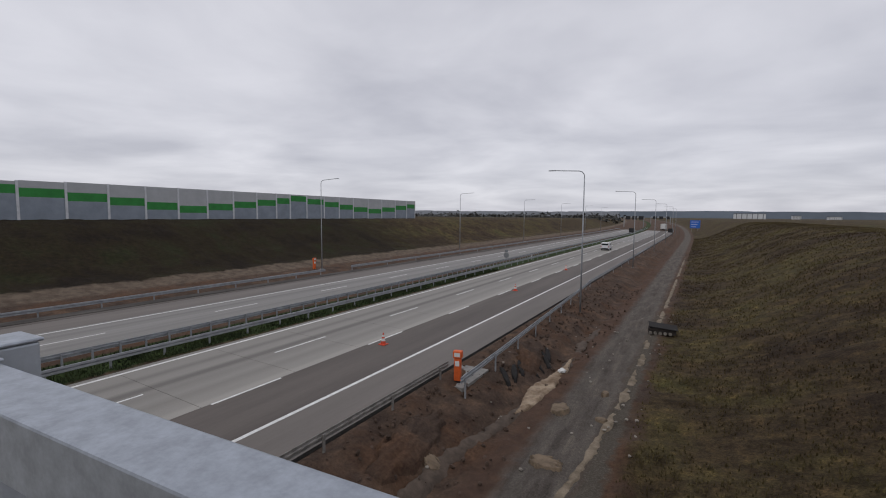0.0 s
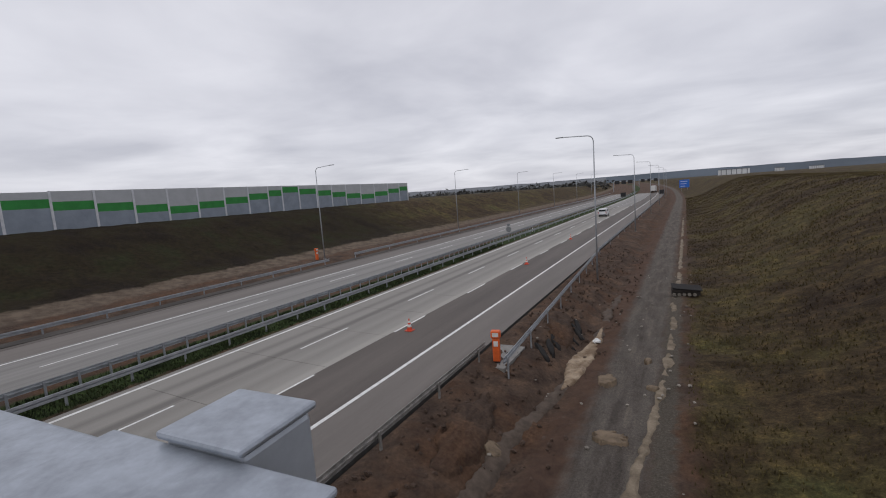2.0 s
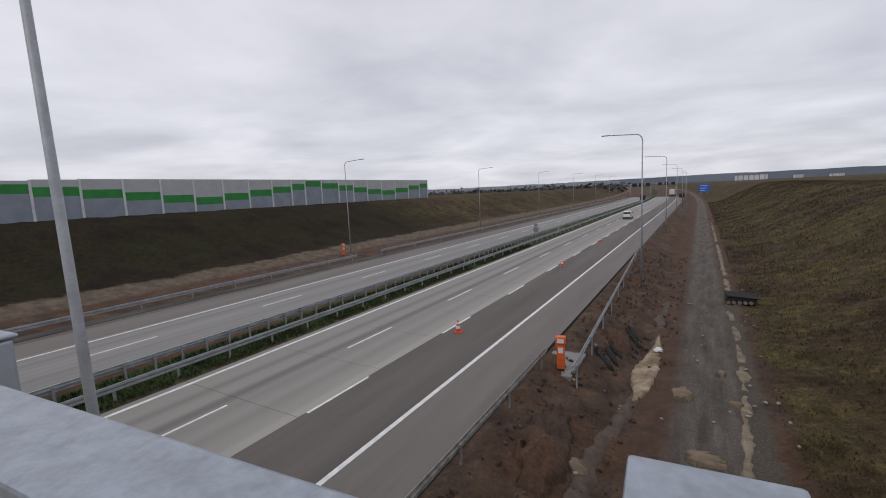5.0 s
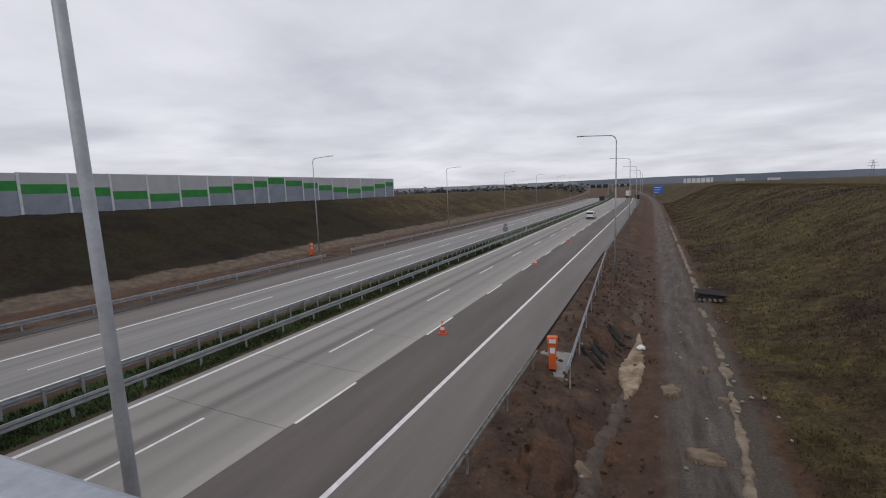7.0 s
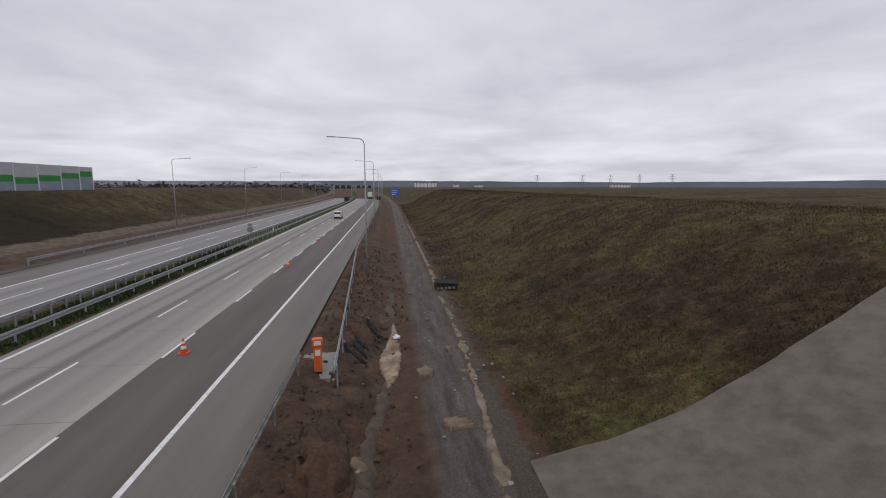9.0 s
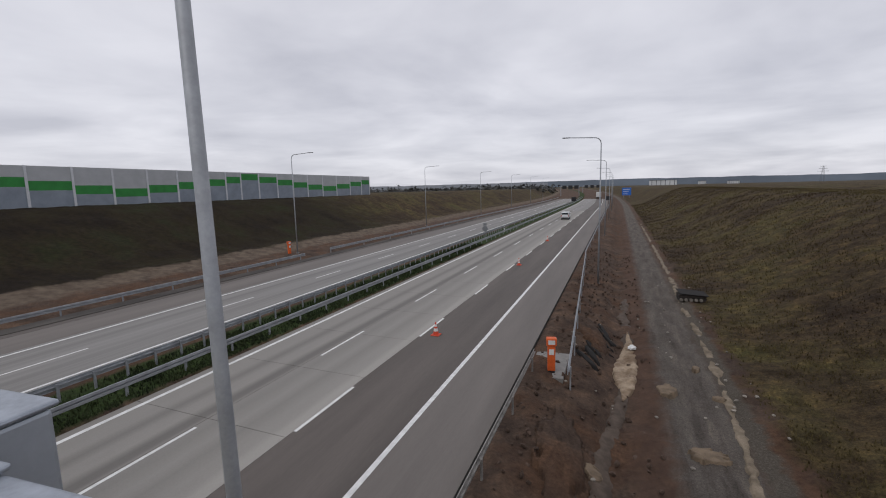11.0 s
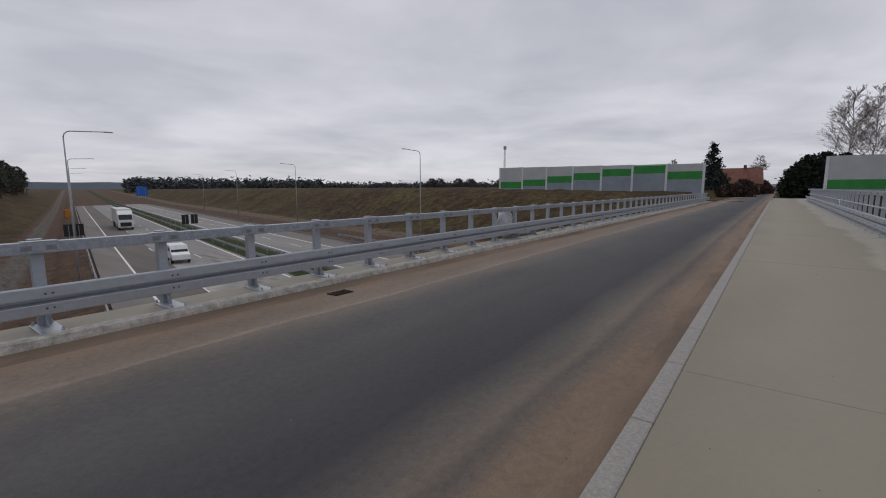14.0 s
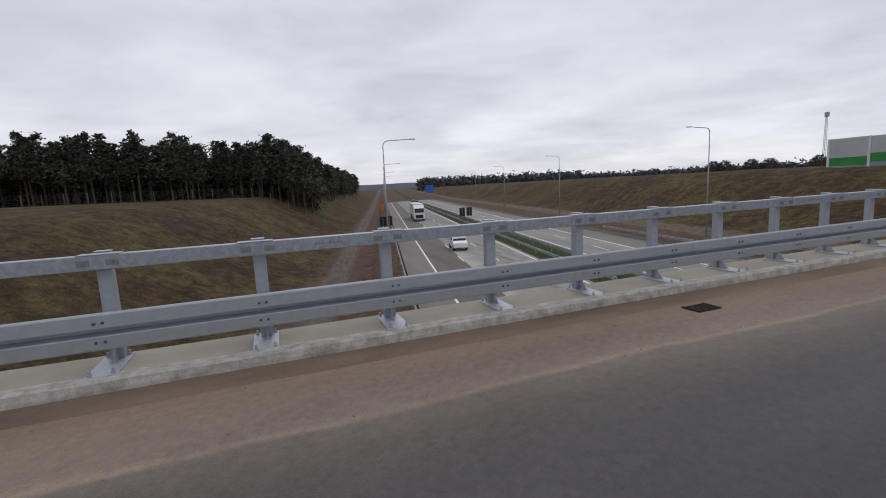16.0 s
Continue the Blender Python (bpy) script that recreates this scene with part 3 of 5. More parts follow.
def railing(name, label, v_post, side, base_z, top_z, us, tube_z, u0, u1, beam_z, v_beam):
    """side: +1 if the road lies at greater v than the posts."""
    root = thing(name, BR, label, "railing")
    bm = bmesh.new()
    box(bm, u0, u1, -0.055, 0.055, -0.12, 0.0, 0.005)
    hr = part("handrail", bm, GALV_RAIL, root)
    hr.location = (0, v_post + side * 0.106, top_z + 0.002)
    if tube_z:
        bm = bmesh.new()
        tube(bm, [(u0, 0, 0), (u1, 0, 0)], [0.028, 0.028], 14)
        tb = part("middle_tube", bm, GALV, root, smooth=True)
        tb.location = (0, v_post + side * 0.075, tube_z)
    bm = bmesh.new()
    sweep(bm, sigma(side, 1.0 if tube_z else 0.88), [((u, 0, 0), (0, 1, 0)) for u in np.linspace(u0, u1, 20)])
    gb = part("guard_beam", bm, GALV, root)
    gb.location = (0, v_beam, beam_z)
    reach = abs(v_beam - v_post)
    bz_ = beam_z - base_z
    h = top_z - base_z
    bm = bmesh.new()
    box(bm, -0.055, 0.055, -0.045, 0.045, 0.012, h + 0.014, 0.006)
    m_post = mesh_of(bm, "post", GALV)
    bm = bmesh.new()
    box(bm, -0.059, 0.059, -0.052, 0.052, h + 0.015, h + 0.024, 0.004)
    m_cap = mesh_of(bm, "post_cap", GALV_RAIL)
    bm = bmesh.new()
    box(bm, -0.10, 0.12, -0.06, reach + 0.155, 0.0, 0.014, 0.003)
    for x in (-0.07, 0.09):
        for y in (-0.035, reach + 0.105):
            tube(bm, [(x, y, 0.012), (x, y, 0.055)], [0.010, 0.010], 6)
            tube(bm, [(x, y, 0.012), (x, y, 0.028)], [0.019, 0.019], 6)
    g = [bm.verts.new(p) for p in ((-0.006, 0.045, 0.012), (-0.006, 0.19, 0.012), (-0.006, 0.045, 0.16), (0.006, 0.045, 0.012), (0.006, 0.19, 0.012), (0.006, 0.045, 0.16))]
    for f in ((0, 1, 2), (5, 4, 3), (0, 3, 4, 1), (1, 4, 5, 2)):
        bm.faces.new([g[i] for i in f])
    m_base = mesh_of(bm, "base_plate", GALV)
    bm = bmesh.new()
    for z in (bz_ + 0.085, bz_ - 0.035):
        # flared plate: narrow at the post, wide at the beam
        edge = [(0.05 + 0.12 * (i / 7) ** 2.2, 0.046 + (reach - 0.040 - 0.046) * i / 7) for i in range(8)]
        ring = [(x, y) for x, y in edge] + [(-x, y) for x, y in edge[::-1]]
        lo_r = [bm.verts.new((x, y, z)) for x, y in ring]
        hi_r = [bm.verts.new((x, y, z + 0.007)) for x, y in ring]
        bm.faces.new(lo_r[::-1])
        bm.faces.new(hi_r)
        for i in range(16):
            bm.faces.new((lo_r[i], lo_r[(i + 1) % 16], hi_r[(i + 1) % 16], hi_r[i]))
    box(bm, -0.05, 0.05, 0.047, 0.055, bz_ - 0.06, bz_ + 0.11)
    box(bm, -0.10, 0.10, reach - 0.046, reach - 0.039, bz_ - 0.010, bz_ + 0.026)
    m_brk = mesh_of(bm, "bracket", GALV)
    bm = bmesh.new()
    box(bm, -0.15, 0.15, -0.060, 0.060, 0.0, 0.008, 0.003)
    m_sad = mesh_of(bm, "saddle_plate", GALV_RAIL)
    m_clip = []
    for x in (-0.10, 0.10):
        bm = bmesh.new()
        box(bm, x - 0.045, x + 0.045, 0.054, 0.0585, -0.088, -0.036, 0.0)
        tube(bm, [(x, 0.058, -0.062), (x, 0.070, -0.062)], [0.013, 0.013], 8)
        m_clip.append(mesh_of(bm, "bolt_plate", CLIP))
    m_bolt = []
    for x in (-0.03, 0.03):
        for z in (bz_ + 0.075, bz_ - 0.080):
            bm = bmesh.new()
            tube(bm, [(x, reach + 0.046, z), (x, reach + 0.060, z)], [0.011, 0.011], 8)
            m_bolt.append(mesh_of(bm, "bolt", BOLT))
    m_mark = []
    for k in (0, 1, 2, 3, 5, 6, 7):
        bm = bmesh.new()
        box(bm, 0.45 + k * 0.034, 0.470 + k * 0.034, 0.0545, 0.0565, -0.070, -0.050)
        m_mark.append(mesh_of(bm, "stamped_mark", CLIP))
    flip = Matrix.Identity(4) if side > 0 else Matrix.Rotation(math.pi, 4, "Z")
    for i, u in enumerate(us):
        p = part("post", m_post, None, root)
        p.matrix_basis = Matrix.Translation((u, v_post, base_z)) @ flip
        for nm, me in [("post_cap", m_cap), ("base_plate", m_base), ("bracket", m_brk)] + [("bolt", b) for b in m_bolt]:
            part(nm, me, None, p)
        s = part("saddle_plate", m_sad, None, hr)
        s.matrix_basis = Matrix.Translation((u + 0.02 * math.sin(i * 2.3), 0, 0.001)) @ flip
        for me in m_clip:
            b = part("bolt_plate", me, None, hr)
            b.matrix_basis = Matrix.Translation((u, 0, 0)) @ flip
        if i % 3 == 1:
            for me in m_mark:
                d = part("stamped_mark", me, None, hr)
                d.matrix_basis = Matrix.Translation((u, 0, 0)) @ flip
    return root


railing("bridge_railing", "galvanised steel bridge railing with handrail, tube and guard beam", -1.07, -1, DECK, 7.88, [4.66 + 1.156 * k + (0.45 if k > 7 else 0) for k in range(-47, 21)], 7.405, -51.2, 29.2, 7.03, -1.30)
railing("bridge_railing", "galvanised steel railing with handrail and guard beam on a kerb", -9.87, 1, OPP, 7.445, [4.35 + 1.205 * k for k in range(-46, 21)], 0, -51.2, 29.2, 6.855, -9.57)

# drain in the gutter
dr = thing("drain_grate", BR @ Matrix.Translation((1.19, -8.75, road_top(-8.75) + 0.008)), "rusty cast-iron gully grate set in the road gutter", "drain")
RUST = material("rusty_iron", (0.05, 0.035, 0.028), 0.9, 0.4, 0.3, 12, 60, 0.3)
for k in range(7):
    bm = bmesh.new()
    box(bm, -0.14, 0.14, -0.095 + k * 0.03, -0.081 + k * 0.03, 0, 0.008)
    part("grate_bar", bm, RUST, dr)
for x in (-0.16, 0.14):
    bm = bmesh.new()
    box(bm, x, x + 0.02, -0.11, 0.11, 0, 0.010)
    part("grate_side", bm, RUST, dr)
# flat near-black plate: its colour stands in for the shade down the pit
bm = bmesh.new()
box(bm, -0.16, 0.16, -0.11, 0.11, -0.004, -0.001)
part("pit", bm, PIT_SHADE, dr)

# ---------------------------------------------------------------- noise walls
def noise_wall(name, label, x, ys, fr, z0, z1, group):
    root = thing(name, Matrix.Translation((x, 0, 0)), label, "noise barrier", group)
    for i, y in enumerate(ys):
        bm = bmesh.new()
        box(bm, -0.02, 0.16, y - 0.14, y + 0.14, z0(y) - 0.6, z1(y) + 0.03, 0.01)
        part("wall_post", bm, WALL_POST, root, "white steel column")
    for y0, y1, f in zip(ys, ys[1:], fr):
        a, b = y0 + 0.142, y1 - 0.142
        lo, hi = z0(0.5 * (y0 + y1)) - 0.5, z1(0.5 * (y0 + y1))
        ht = hi - (lo + 0.5)
        gt = hi - f * ht
        gb = gt - 0.24 * ht
        for nm, p, q, mat in (("lower_panel", lo, gb, WALL_GREY), ("green_panel", gb, gt, WALL_GREEN), ("upper_panel", gt, hi, WALL_LIGHT)):
            if q - p < 0.05:
                continue
            bm = bmesh.new()
            box(bm, 0.0, 0.10, a, b, p, q - 0.006)
            n = max(1, int((q - p) / 0.5))
            for k in range(n):
                box(bm, 0.10, 0.116, a + 0.02, b - 0.02, p + (q - p) * (k + 0.04) / n, p + (q - p) * (k + 0.92) / n)
            part(nm, bm, mat, root)
    return root


FR = [0.62, 0.47, 0.31, 0.19, 0.09, 0.19, 0.28, 0.37, 0.48, 0.57, 0.47, 0.37, 0.27, 0.17, 0.05, 0.15, 0.25, 0.35, 0.45, 0.52, 0.42, 0.30, 0.20]
Y1 = [-3.6 + 4.72 * k for k in range(13)] + [57.4, 60.7, 65.0, 69.9, 74.5, 79.2, 84.5, 89.9, 95.7, 101.0, 105.1]
noise_wall("noise_wall", "tall motorway noise wall of grey panels with a stepped green band", -56.5, Y1, FR, lambda y: 7.3, lambda y: 12.0 if y > 25 else 11.2 + 0.8 * (y + 3.6) / 28.6, "noise walls")
FR2 = [0.22, 0.04, 0.12, 0.24, 0.34, 0.46, 0.55]
Y2 = [-15.6 - 4.45 * k for k in range(8)]
noise_wall("noise_wall", "shorter noise wall of grey panels with a stepped green band", -60.0, Y2, FR2, lambda y: 6.7 + 0.4 * min(1, (-15.6 - y) / 30), lambda y: 11.1 + 0.35 * min(1, (-15.6 - y) / 28), "noise walls")

# ---------------------------------------------------------------- street lamps
def street_lamp(p, h, arm_to, label, rad=0.085, arm=2.7):
    root = thing("street_lamp", Matrix.Translation(p), label, "street lamp", "motorway lamps")
    bm = bmesh.new()
    tube(bm, [(0, 0, 0), (0, 0, h * 0.5), (0, 0, h - 0.5)], [rad, rad * 0.75, rad * 0.52], 12)
    part("pole", bm, GALV_FAR, root, smooth=True)
    bm = bmesh.new()
    d = Vector(arm_to).normalized()
    pts = [Vector((0, 0, h - 0.5))] + [Vector((0, 0, h - 0.5)) + Vector((0, 0, 0.5 * math.sin(a))) + d * (0.5 * (1 - math.cos(a))) for a in (0.5, 1.0, 1.45)]
    pts.append(pts[-1] + d * (arm - 0.5) + Vector((0, 0, 0.12)))
    tube(bm, pts, [rad * 0.5] * 4 + [rad * 0.4], 8)
    part("arm", bm, GALV_FAR, root, smooth=True)
    e = pts[-1]
    bm = bmesh.new()
    box(bm, -0.32, 0.32, -0.13, 0.13, -0.035, 0.04, 0.02)
    hd = part("lamp_head", bm, GALV_FAR, root, "flat grey LED lamp head")
    hd.matrix_basis = Matrix.Translation(e + d * 0.25) @ Matrix.Rotation(math.atan2(d.y, d.x), 4, "Z")
    bm = bmesh.new()
    tube(bm, [(0, 0, -0.35), (0, 0, 0.06)], [0.2, 0.19], 10)
    box(bm, -0.19, 0.19, -0.19, 0.19, 0.06, 0.085, 0.005)
    part("footing", bm, DECK_CONC, root)
    return root


near_lamp = street_lamp((4.311, 1.098, -0.35), 12.6, (-1, 0.1, 0), "galvanised street lamp pole standing close beside the bridge", 0.066)
near_lamp.matrix_world = near_lamp.matrix_world @ Matrix.Rotation(0.0077, 4, "X") @ Matrix.Rotation(-0.0027, 4, "Y")
for y, c in ((39.9, 5.13), (80.0, 4.6), (120, 4.5), (160, 4.5), (200, 4.5), (240, 4.5), (-48.1, 4.2), (-90, 4.0), (-132, 4.0), (-172, 4.0)):
    street_lamp((c + off(y), y, ground_z(c + off(y), y) - 0.05), 12.75, (-1, 0, 0), "tall galvanised street lamp with a bent arm at the verge")
for y in (43.6, 84, 124, 164, 204, 244, -43.8, -85, -126, -166):
    street_lamp(((-30.6 if y > 0 else -31.6) + off(y), y, ground_z(-30.6 + off(y), y)), 12.1, (1, 0, 0), "tall galvanised street lamp with a bent arm below the bank")

# ---------------------------------------------------------------- withered grass on the banks
def grass_tufts(name, label, count, c0, c1, y0, y1, seed, size, mat, dense_near=1.5):
    r = np.random.RandomState(seed)
    v, f = [], []
    for _ in range(count):
        y = y0 + (y1 - y0) * (r.rand() ** float(dense_near))
        c = c0 + (c1 - c0) * r.rand()
        if noise.noise((c * 0.35, y * 0.35, seed)) + 0.35 * r.randn() < -0.15:
            continue
        x = c + off(y)
        u, w = uv(x, y)
        if -11 < w < 1.2 or (c > 11.6 and y < 13.0 - 0.55 * (c - 12)):
            continue
        z = ground_z(x, y) + 0.02
        for _ in range(3):
            a = r.rand() * 6.28
            h = size * (0.5 + r.rand())
            dx, dy = math.cos(a), math.sin(a)
            ln = h * (0.1 + 0.4 * r.rand())
            n = len(v)
            wd = 0.014 + 0.012 * r.rand() + 0.0006 * abs(y)
            v += [(x - dy * wd, y + dx * wd, z), (x + dy * wd, y - dx * wd, z), (x + dx * ln, y + dy * ln, z + h)]
            f.append((n, n + 1, n + 2))
    me = bpy.data.meshes.new(name)
    me.from_pydata(v, [], f)
    me.materials.append(mat)
    return tagged(new(name, me), label, "grass", kind="stuff")


DRY = material("dry_grass_blades", (0.106, 0.070, 0.035), 0.95, 0, 0.4, 0.12, 3, 0, second=(0.145, 0.116, 0.044))
GREEN_B = material("green_grass_blades", (0.028, 0.046, 0.014), 0.95, 0, 0.4, 0.5, 3, 0, second=(0.06, 0.08, 0.026))
grass_tufts("grass", "withered brown grass on the cutting slope", 72000, 12.1, 40, 4, 210, 3, 0.11, DRY, 2.3)
grass_tufts("grass", "short green grass on the median", 14000, -14.2, -11.1, 2, 60, 4, 0.13, GREEN_B)
grass_tufts("grass", "withered brown grass on the slope behind the bridge", 16000, 12.3, 36, -70, -12, 5, 0.2, DRY, 1.0)

# ---------------------------------------------------------------- motorway furniture
def guard_rail(label, c0, c1, y0, y1, step, h=0.75, side=1, base=None, mat=None):
    mat = mat or GALV_FAR
    root = thing("guard_rail", Matrix.Identity(4), label, "guard rail", "motorway guard rails")
    ys = [y0 + (y1 - y0) * k / max(2, int((y1 - y0) / 6)) for k in range(max(2, int((y1 - y0) / 6)) + 1)]
    cc = lambda y: c0 + (c1 - c0) * (y - y0) / (y1 - y0)
    gz = (lambda y: road_z(cc(y), y)) if base is None else base
    bm = bmesh.new()
    sweep(bm, sigma(side), [((cc(y) + off(y), y, gz(y) + h - 0.155), (1, 0, 0)) for y in ys])
    part("guard_beam", bm, mat, root)
    bm = bmesh.new()
    box(bm, -0.03, 0.03, -0.05, 0.05, -0.45, h - 0.05)
    me = mesh_of(bm, "post", mat)
    y = y0 + 0.3
    while y < y1:
        p = part("post", me, None, root)
        p.location = (cc(y) + off(y) - side * 0.07, y, gz(y))
        y += step
    return root


guard_rail("galvanised guard rail along the grassy median", -11.65, -11.65, -30, 85, 2.66, 0.72, 1)
guard_rail("galvanised guard rail along the grassy median", -13.75, -13.75, -30, 85, 1.33, 0.78, -1)
guard_rail("galvanised guard rail along the grassy median", -11.65, -12.2, 85.5, 330, 6.0, 0.72, 1)
guard_rail("galvanised guard rail along the grassy median", -13.75, -13.2, 85.5, 330, 6.0, 0.78, -1)
guard_rail("galvanised guard rail along the grassy median", -11.65, -11.65, -300, -31, 6.0, 0.72, 1)
guard_rail("galvanised guard rail along the grassy median", -13.75, -13.75, -300, -31, 6.0, 0.78, -1)
guard_rail("galvanised guard rail along the far shoulder below the bank", -27.4, -27.4, -60, 41, 4.0, 0.72, 1, lambda y: 0.43)
guard_rail("galvanised guard rail along the far shoulder below the bank", -27.5, -27.0, 46, 300, 8.0, 0.72, 1, lambda y: 0.43)
guard_rail("mud-splashed guard rail along the earth verge", 3.05, 3.12, -14, 19.3, 4.0, 0.66, -1, lambda y: -0.06, MUDDY)
guard_rail("galvanised guard rail starting behind the emergency column", 4.85, 3.3, 17.4, 52, 4.0, 0.75, -1, lambda y: -0.12)
guard_rail("galvanised guard rail along the far verge", 3.2, 3.2, 52.5, 330, 8.0, 0.75, -1, lambda y: -0.08)
guard_rail("galvanised guard rail beside the shoulder behind the bridge", 3.1, 3.1, -260, -16, 6.0, 0.75, -1, lambda y: -0.06)

ORANGE = material("orange_plastic", (0.72, 0.13, 0.03), 0.5, 0, 0.12, 5, 40, 0.05)
WHITE_P = material("white_plastic", (0.72, 0.72, 0.70), 0.5, 0, 0.08, 5, 40, 0.05)
BLACK_P = material("black_plastic", (0.018, 0.018, 0.02), 0.5, 0, 0.15, 5, 40, 0.05)


def sos_column(p, turn, label, s=1.0):
    root = thing("emergency_column", Matrix.Translation(p) @ Matrix.Rotation(turn, 4, "Z"), label, "emergency phone", "emergency columns")
    bm = bmesh.new()
    box(bm, -0.17 * s, 0.17 * s, -0.13 * s, 0.13 * s, 0.10, 1.25 * s, 0.03)
    part("body", bm, ORANGE, root)
    bm = bmesh.new()
    box(bm, -0.23 * s, 0.23 * s, -0.16 * s, 0.17 * s, 1.25 * s, 1.62 * s, 0.05)
    part("head", bm, ORANGE, root)
    bm = bmesh.new()
    box(bm, -0.15 * s, 0.15 * s, -0.17 * s, -0.158 * s, 1.34 * s, 1.54 * s, 0.004)
    part("front_panel", bm, WHITE_P, root, "pale speaker panel")
    bm = bmesh.new()
    box(bm, -0.11 * s, 0.11 * s, -0.142 * s, -0.128 * s, 0.86 * s, 1.12 * s, 0.004)
    part("door_plate", bm, WHITE_P, root, "pale grey service plate")
    bm = bmesh.new()
    box(bm, -0.15, 0.15, -0.11, 0.11, 0.0, 0.11)
    part("plinth", bm, BLACK_P, root)
    return root


PAD = material("concrete_pad", (0.25, 0.24, 0.225), 0.9, 0, 0.15, 2, 40, 0.3)
bm = bmesh.new()
box(bm, -1.05, 0.55, -0.8, 2.3, -0.5, 0.0, 0.02)
pad = part("concrete_pad", bm, PAD)
pad.location = (4.0, 18.9, -0.18)
tagged(pad, "small grey concrete slab under the emergency column", "slab", kind="structure")
sos_column((3.97, 18.68, -0.18), radians(12), "bright orange emergency phone column on a concrete slab")
sos_column((-31.0, 42.6, 0.62), radians(80), "orange and white emergency column at the foot of the bank")


def traffic_cone(p, label):
    root = thing("traffic_cone", Matrix.Translation(p), label, "traffic cone", "traffic cones")
    bm = bmesh.new()
    box(bm, -0.24, 0.24, -0.24, 0.24, 0.0, 0.045, 0.012)
    part("base", bm, material("cone_orange_red", (0.62, 0.07, 0.03), 0.5, 0, 0.12, 5, 40, 0.05) if "cone_orange_red" not in bpy.data.materials else bpy.data.materials["cone_orange_red"], root)
    red = bpy.data.materials["cone_orange_red"]
    lv = [(0.045, 0.17), (0.24, 0.132), (0.40, 0.10), (0.50, 0.078), (0.62, 0.054), (0.75, 0.03)]
    for i, ((z0, r0), (z1, r1)) in enumerate(zip(lv, lv[1:])):
        bm = bmesh.new()
        tube(bm, [(0, 0, z0), (0, 0, z1)], [r0, r1], 14)
        part("sleeve" if i % 2 else "cone_body", bm, WHITE_P if i % 2 else red, root, smooth=False)
    return root


for c, y in ((-2.75, 21.3), (-2.95, 44.8), (-3.15, 66.6)):
    traffic_cone(road_p(c, y), "orange traffic cone with white reflective bands on the dark lane")

BLUE = material("sign_blue", (0.02, 0.13, 0.52), 0.45, 0, 0.06, 2, 30, 0.02)
SIGN_BACK = material("sign_back_grey", (0.25, 0.26, 0.27), 0.5, 0.5, 0.08, 2, 30, 0.02)


def board(p, w, h, lift, mat, label, cat="road sign", bars=0, turn=0.0, posts=2):
    root = thing("road_sign", Matrix.Translation(p) @ Matrix.Rotation(turn, 4, "Z"), label, cat, "road signs")
    bm = bmesh.new()
    box(bm, -w / 2, w / 2, -0.04, 0.04, lift, lift + h, 0.03)
    b = part("panel", bm, mat, root)
    for k in range(posts):
        x = (k - (posts - 1) / 2) * w * 0.6
        bm = bmesh.new()
        tube(bm, [(x, 0.1, -0.5), (x, 0.1, lift + h * 0.9)], [0.07 if w > 2 else 0.04] * 2, 8)
        part("post", bm, GALV_FAR, root)
    for k in range(bars):
        bm = bmesh.new()
        zz_ = lift + h * (k + 0.6) / (bars + 0.3)
        box(bm, -w * 0.38, w * (0.1 + 0.25 * ((k * 7) % 3) / 2), -0.052, -0.042, zz_ - 0.12, zz_ + 0.12)
        part("lettering_bar", bm, WHITE_P, b)
    return root


board((11.3, 300, -0.9), 5.2, 4.6, 2.6, BLUE, "large blue motorway direction sign beside the gravel track", bars=3)
for y, c in ((215, -12.4), (235, 2.6)):
    board(road_p(c, y), 2.2, 1.9, 0.9, BLACK_P, "dark electronic warning board on a short post", "warning board", posts=1)
# round sign in the median and a white delineator
rs = thing("road_sign", Matrix.Translation(road_p(-13.0, 67)), "round speed sign seen from behind in the median", "road sign", "road signs")
bm = bmesh.new()
tube(bm, [(0, -0.02, 1.55), (0, 0.02, 1.55)], [0.45, 0.45], 24)
part("panel", bm, SIGN_BACK, rs)
bm = bmesh.new()
box(bm, -0.28, 0.28, -0.02, 0.02, 2.05, 2.45, 0.01)
part("upper_plate", bm, SIGN_BACK, rs)
bm = bmesh.new()
tube(bm, [(0, 0.05, -0.3), (0, 0.05, 2.4)], [0.035, 0.035], 8)
part("post", bm, GALV_FAR, rs)
dl = thing("delineator", Matrix.Translation(road_p(-12.5, 78)), "white plastic delineator post in the median", "delineator")
bm = bmesh.new()
box(bm, -0.07, 0.07, -0.05, 0.05, -0.2, 1.0, 0.02)
part("blade", bm, WHITE_P, dl)
bm = bmesh.new()
box(bm, -0.072, 0.072, -0.054, 0.054, 0.72, 0.86, 0.005)
part("dark_band", bm, BLACK_P, dl)


def gantry(y, c0, c1, label):
    root = thing("sign_gantry", Matrix.Translation((off(y), y, 0)), label, "sign gantry", "sign gantries")
    for c in (c0, c1):
        bm = bmesh.new()
        tube(bm, [(c, 0, -0.5), (c, 0, 8.2)], [0.22, 0.2], 10)
        part("column", bm, GALV_FAR, root)
    bm = bmesh.new()
    box(bm, c0, c1, -0.3, 0.3, 7.6, 8.3, 0.03)
    part("beam", bm, GALV_FAR, root)
    n = 3
    for k in range(n):
        x = c0 + (c1 - c0) * (k + 0.6) / n
        bm = bmesh.new()
        box(bm, x - 1.5, x + 1.5, -0.5, -0.3, 6.2, 8.6, 0.04)
        part("message_board", bm, BLACK_P, root, "dark electronic message board")
    return root


gantry(430, -11.5, 3.8, "steel gantry with dark message boards over the motorway")
gantry(330, -27.5, -15.0, "steel gantry with dark message boards over the far carriageway")

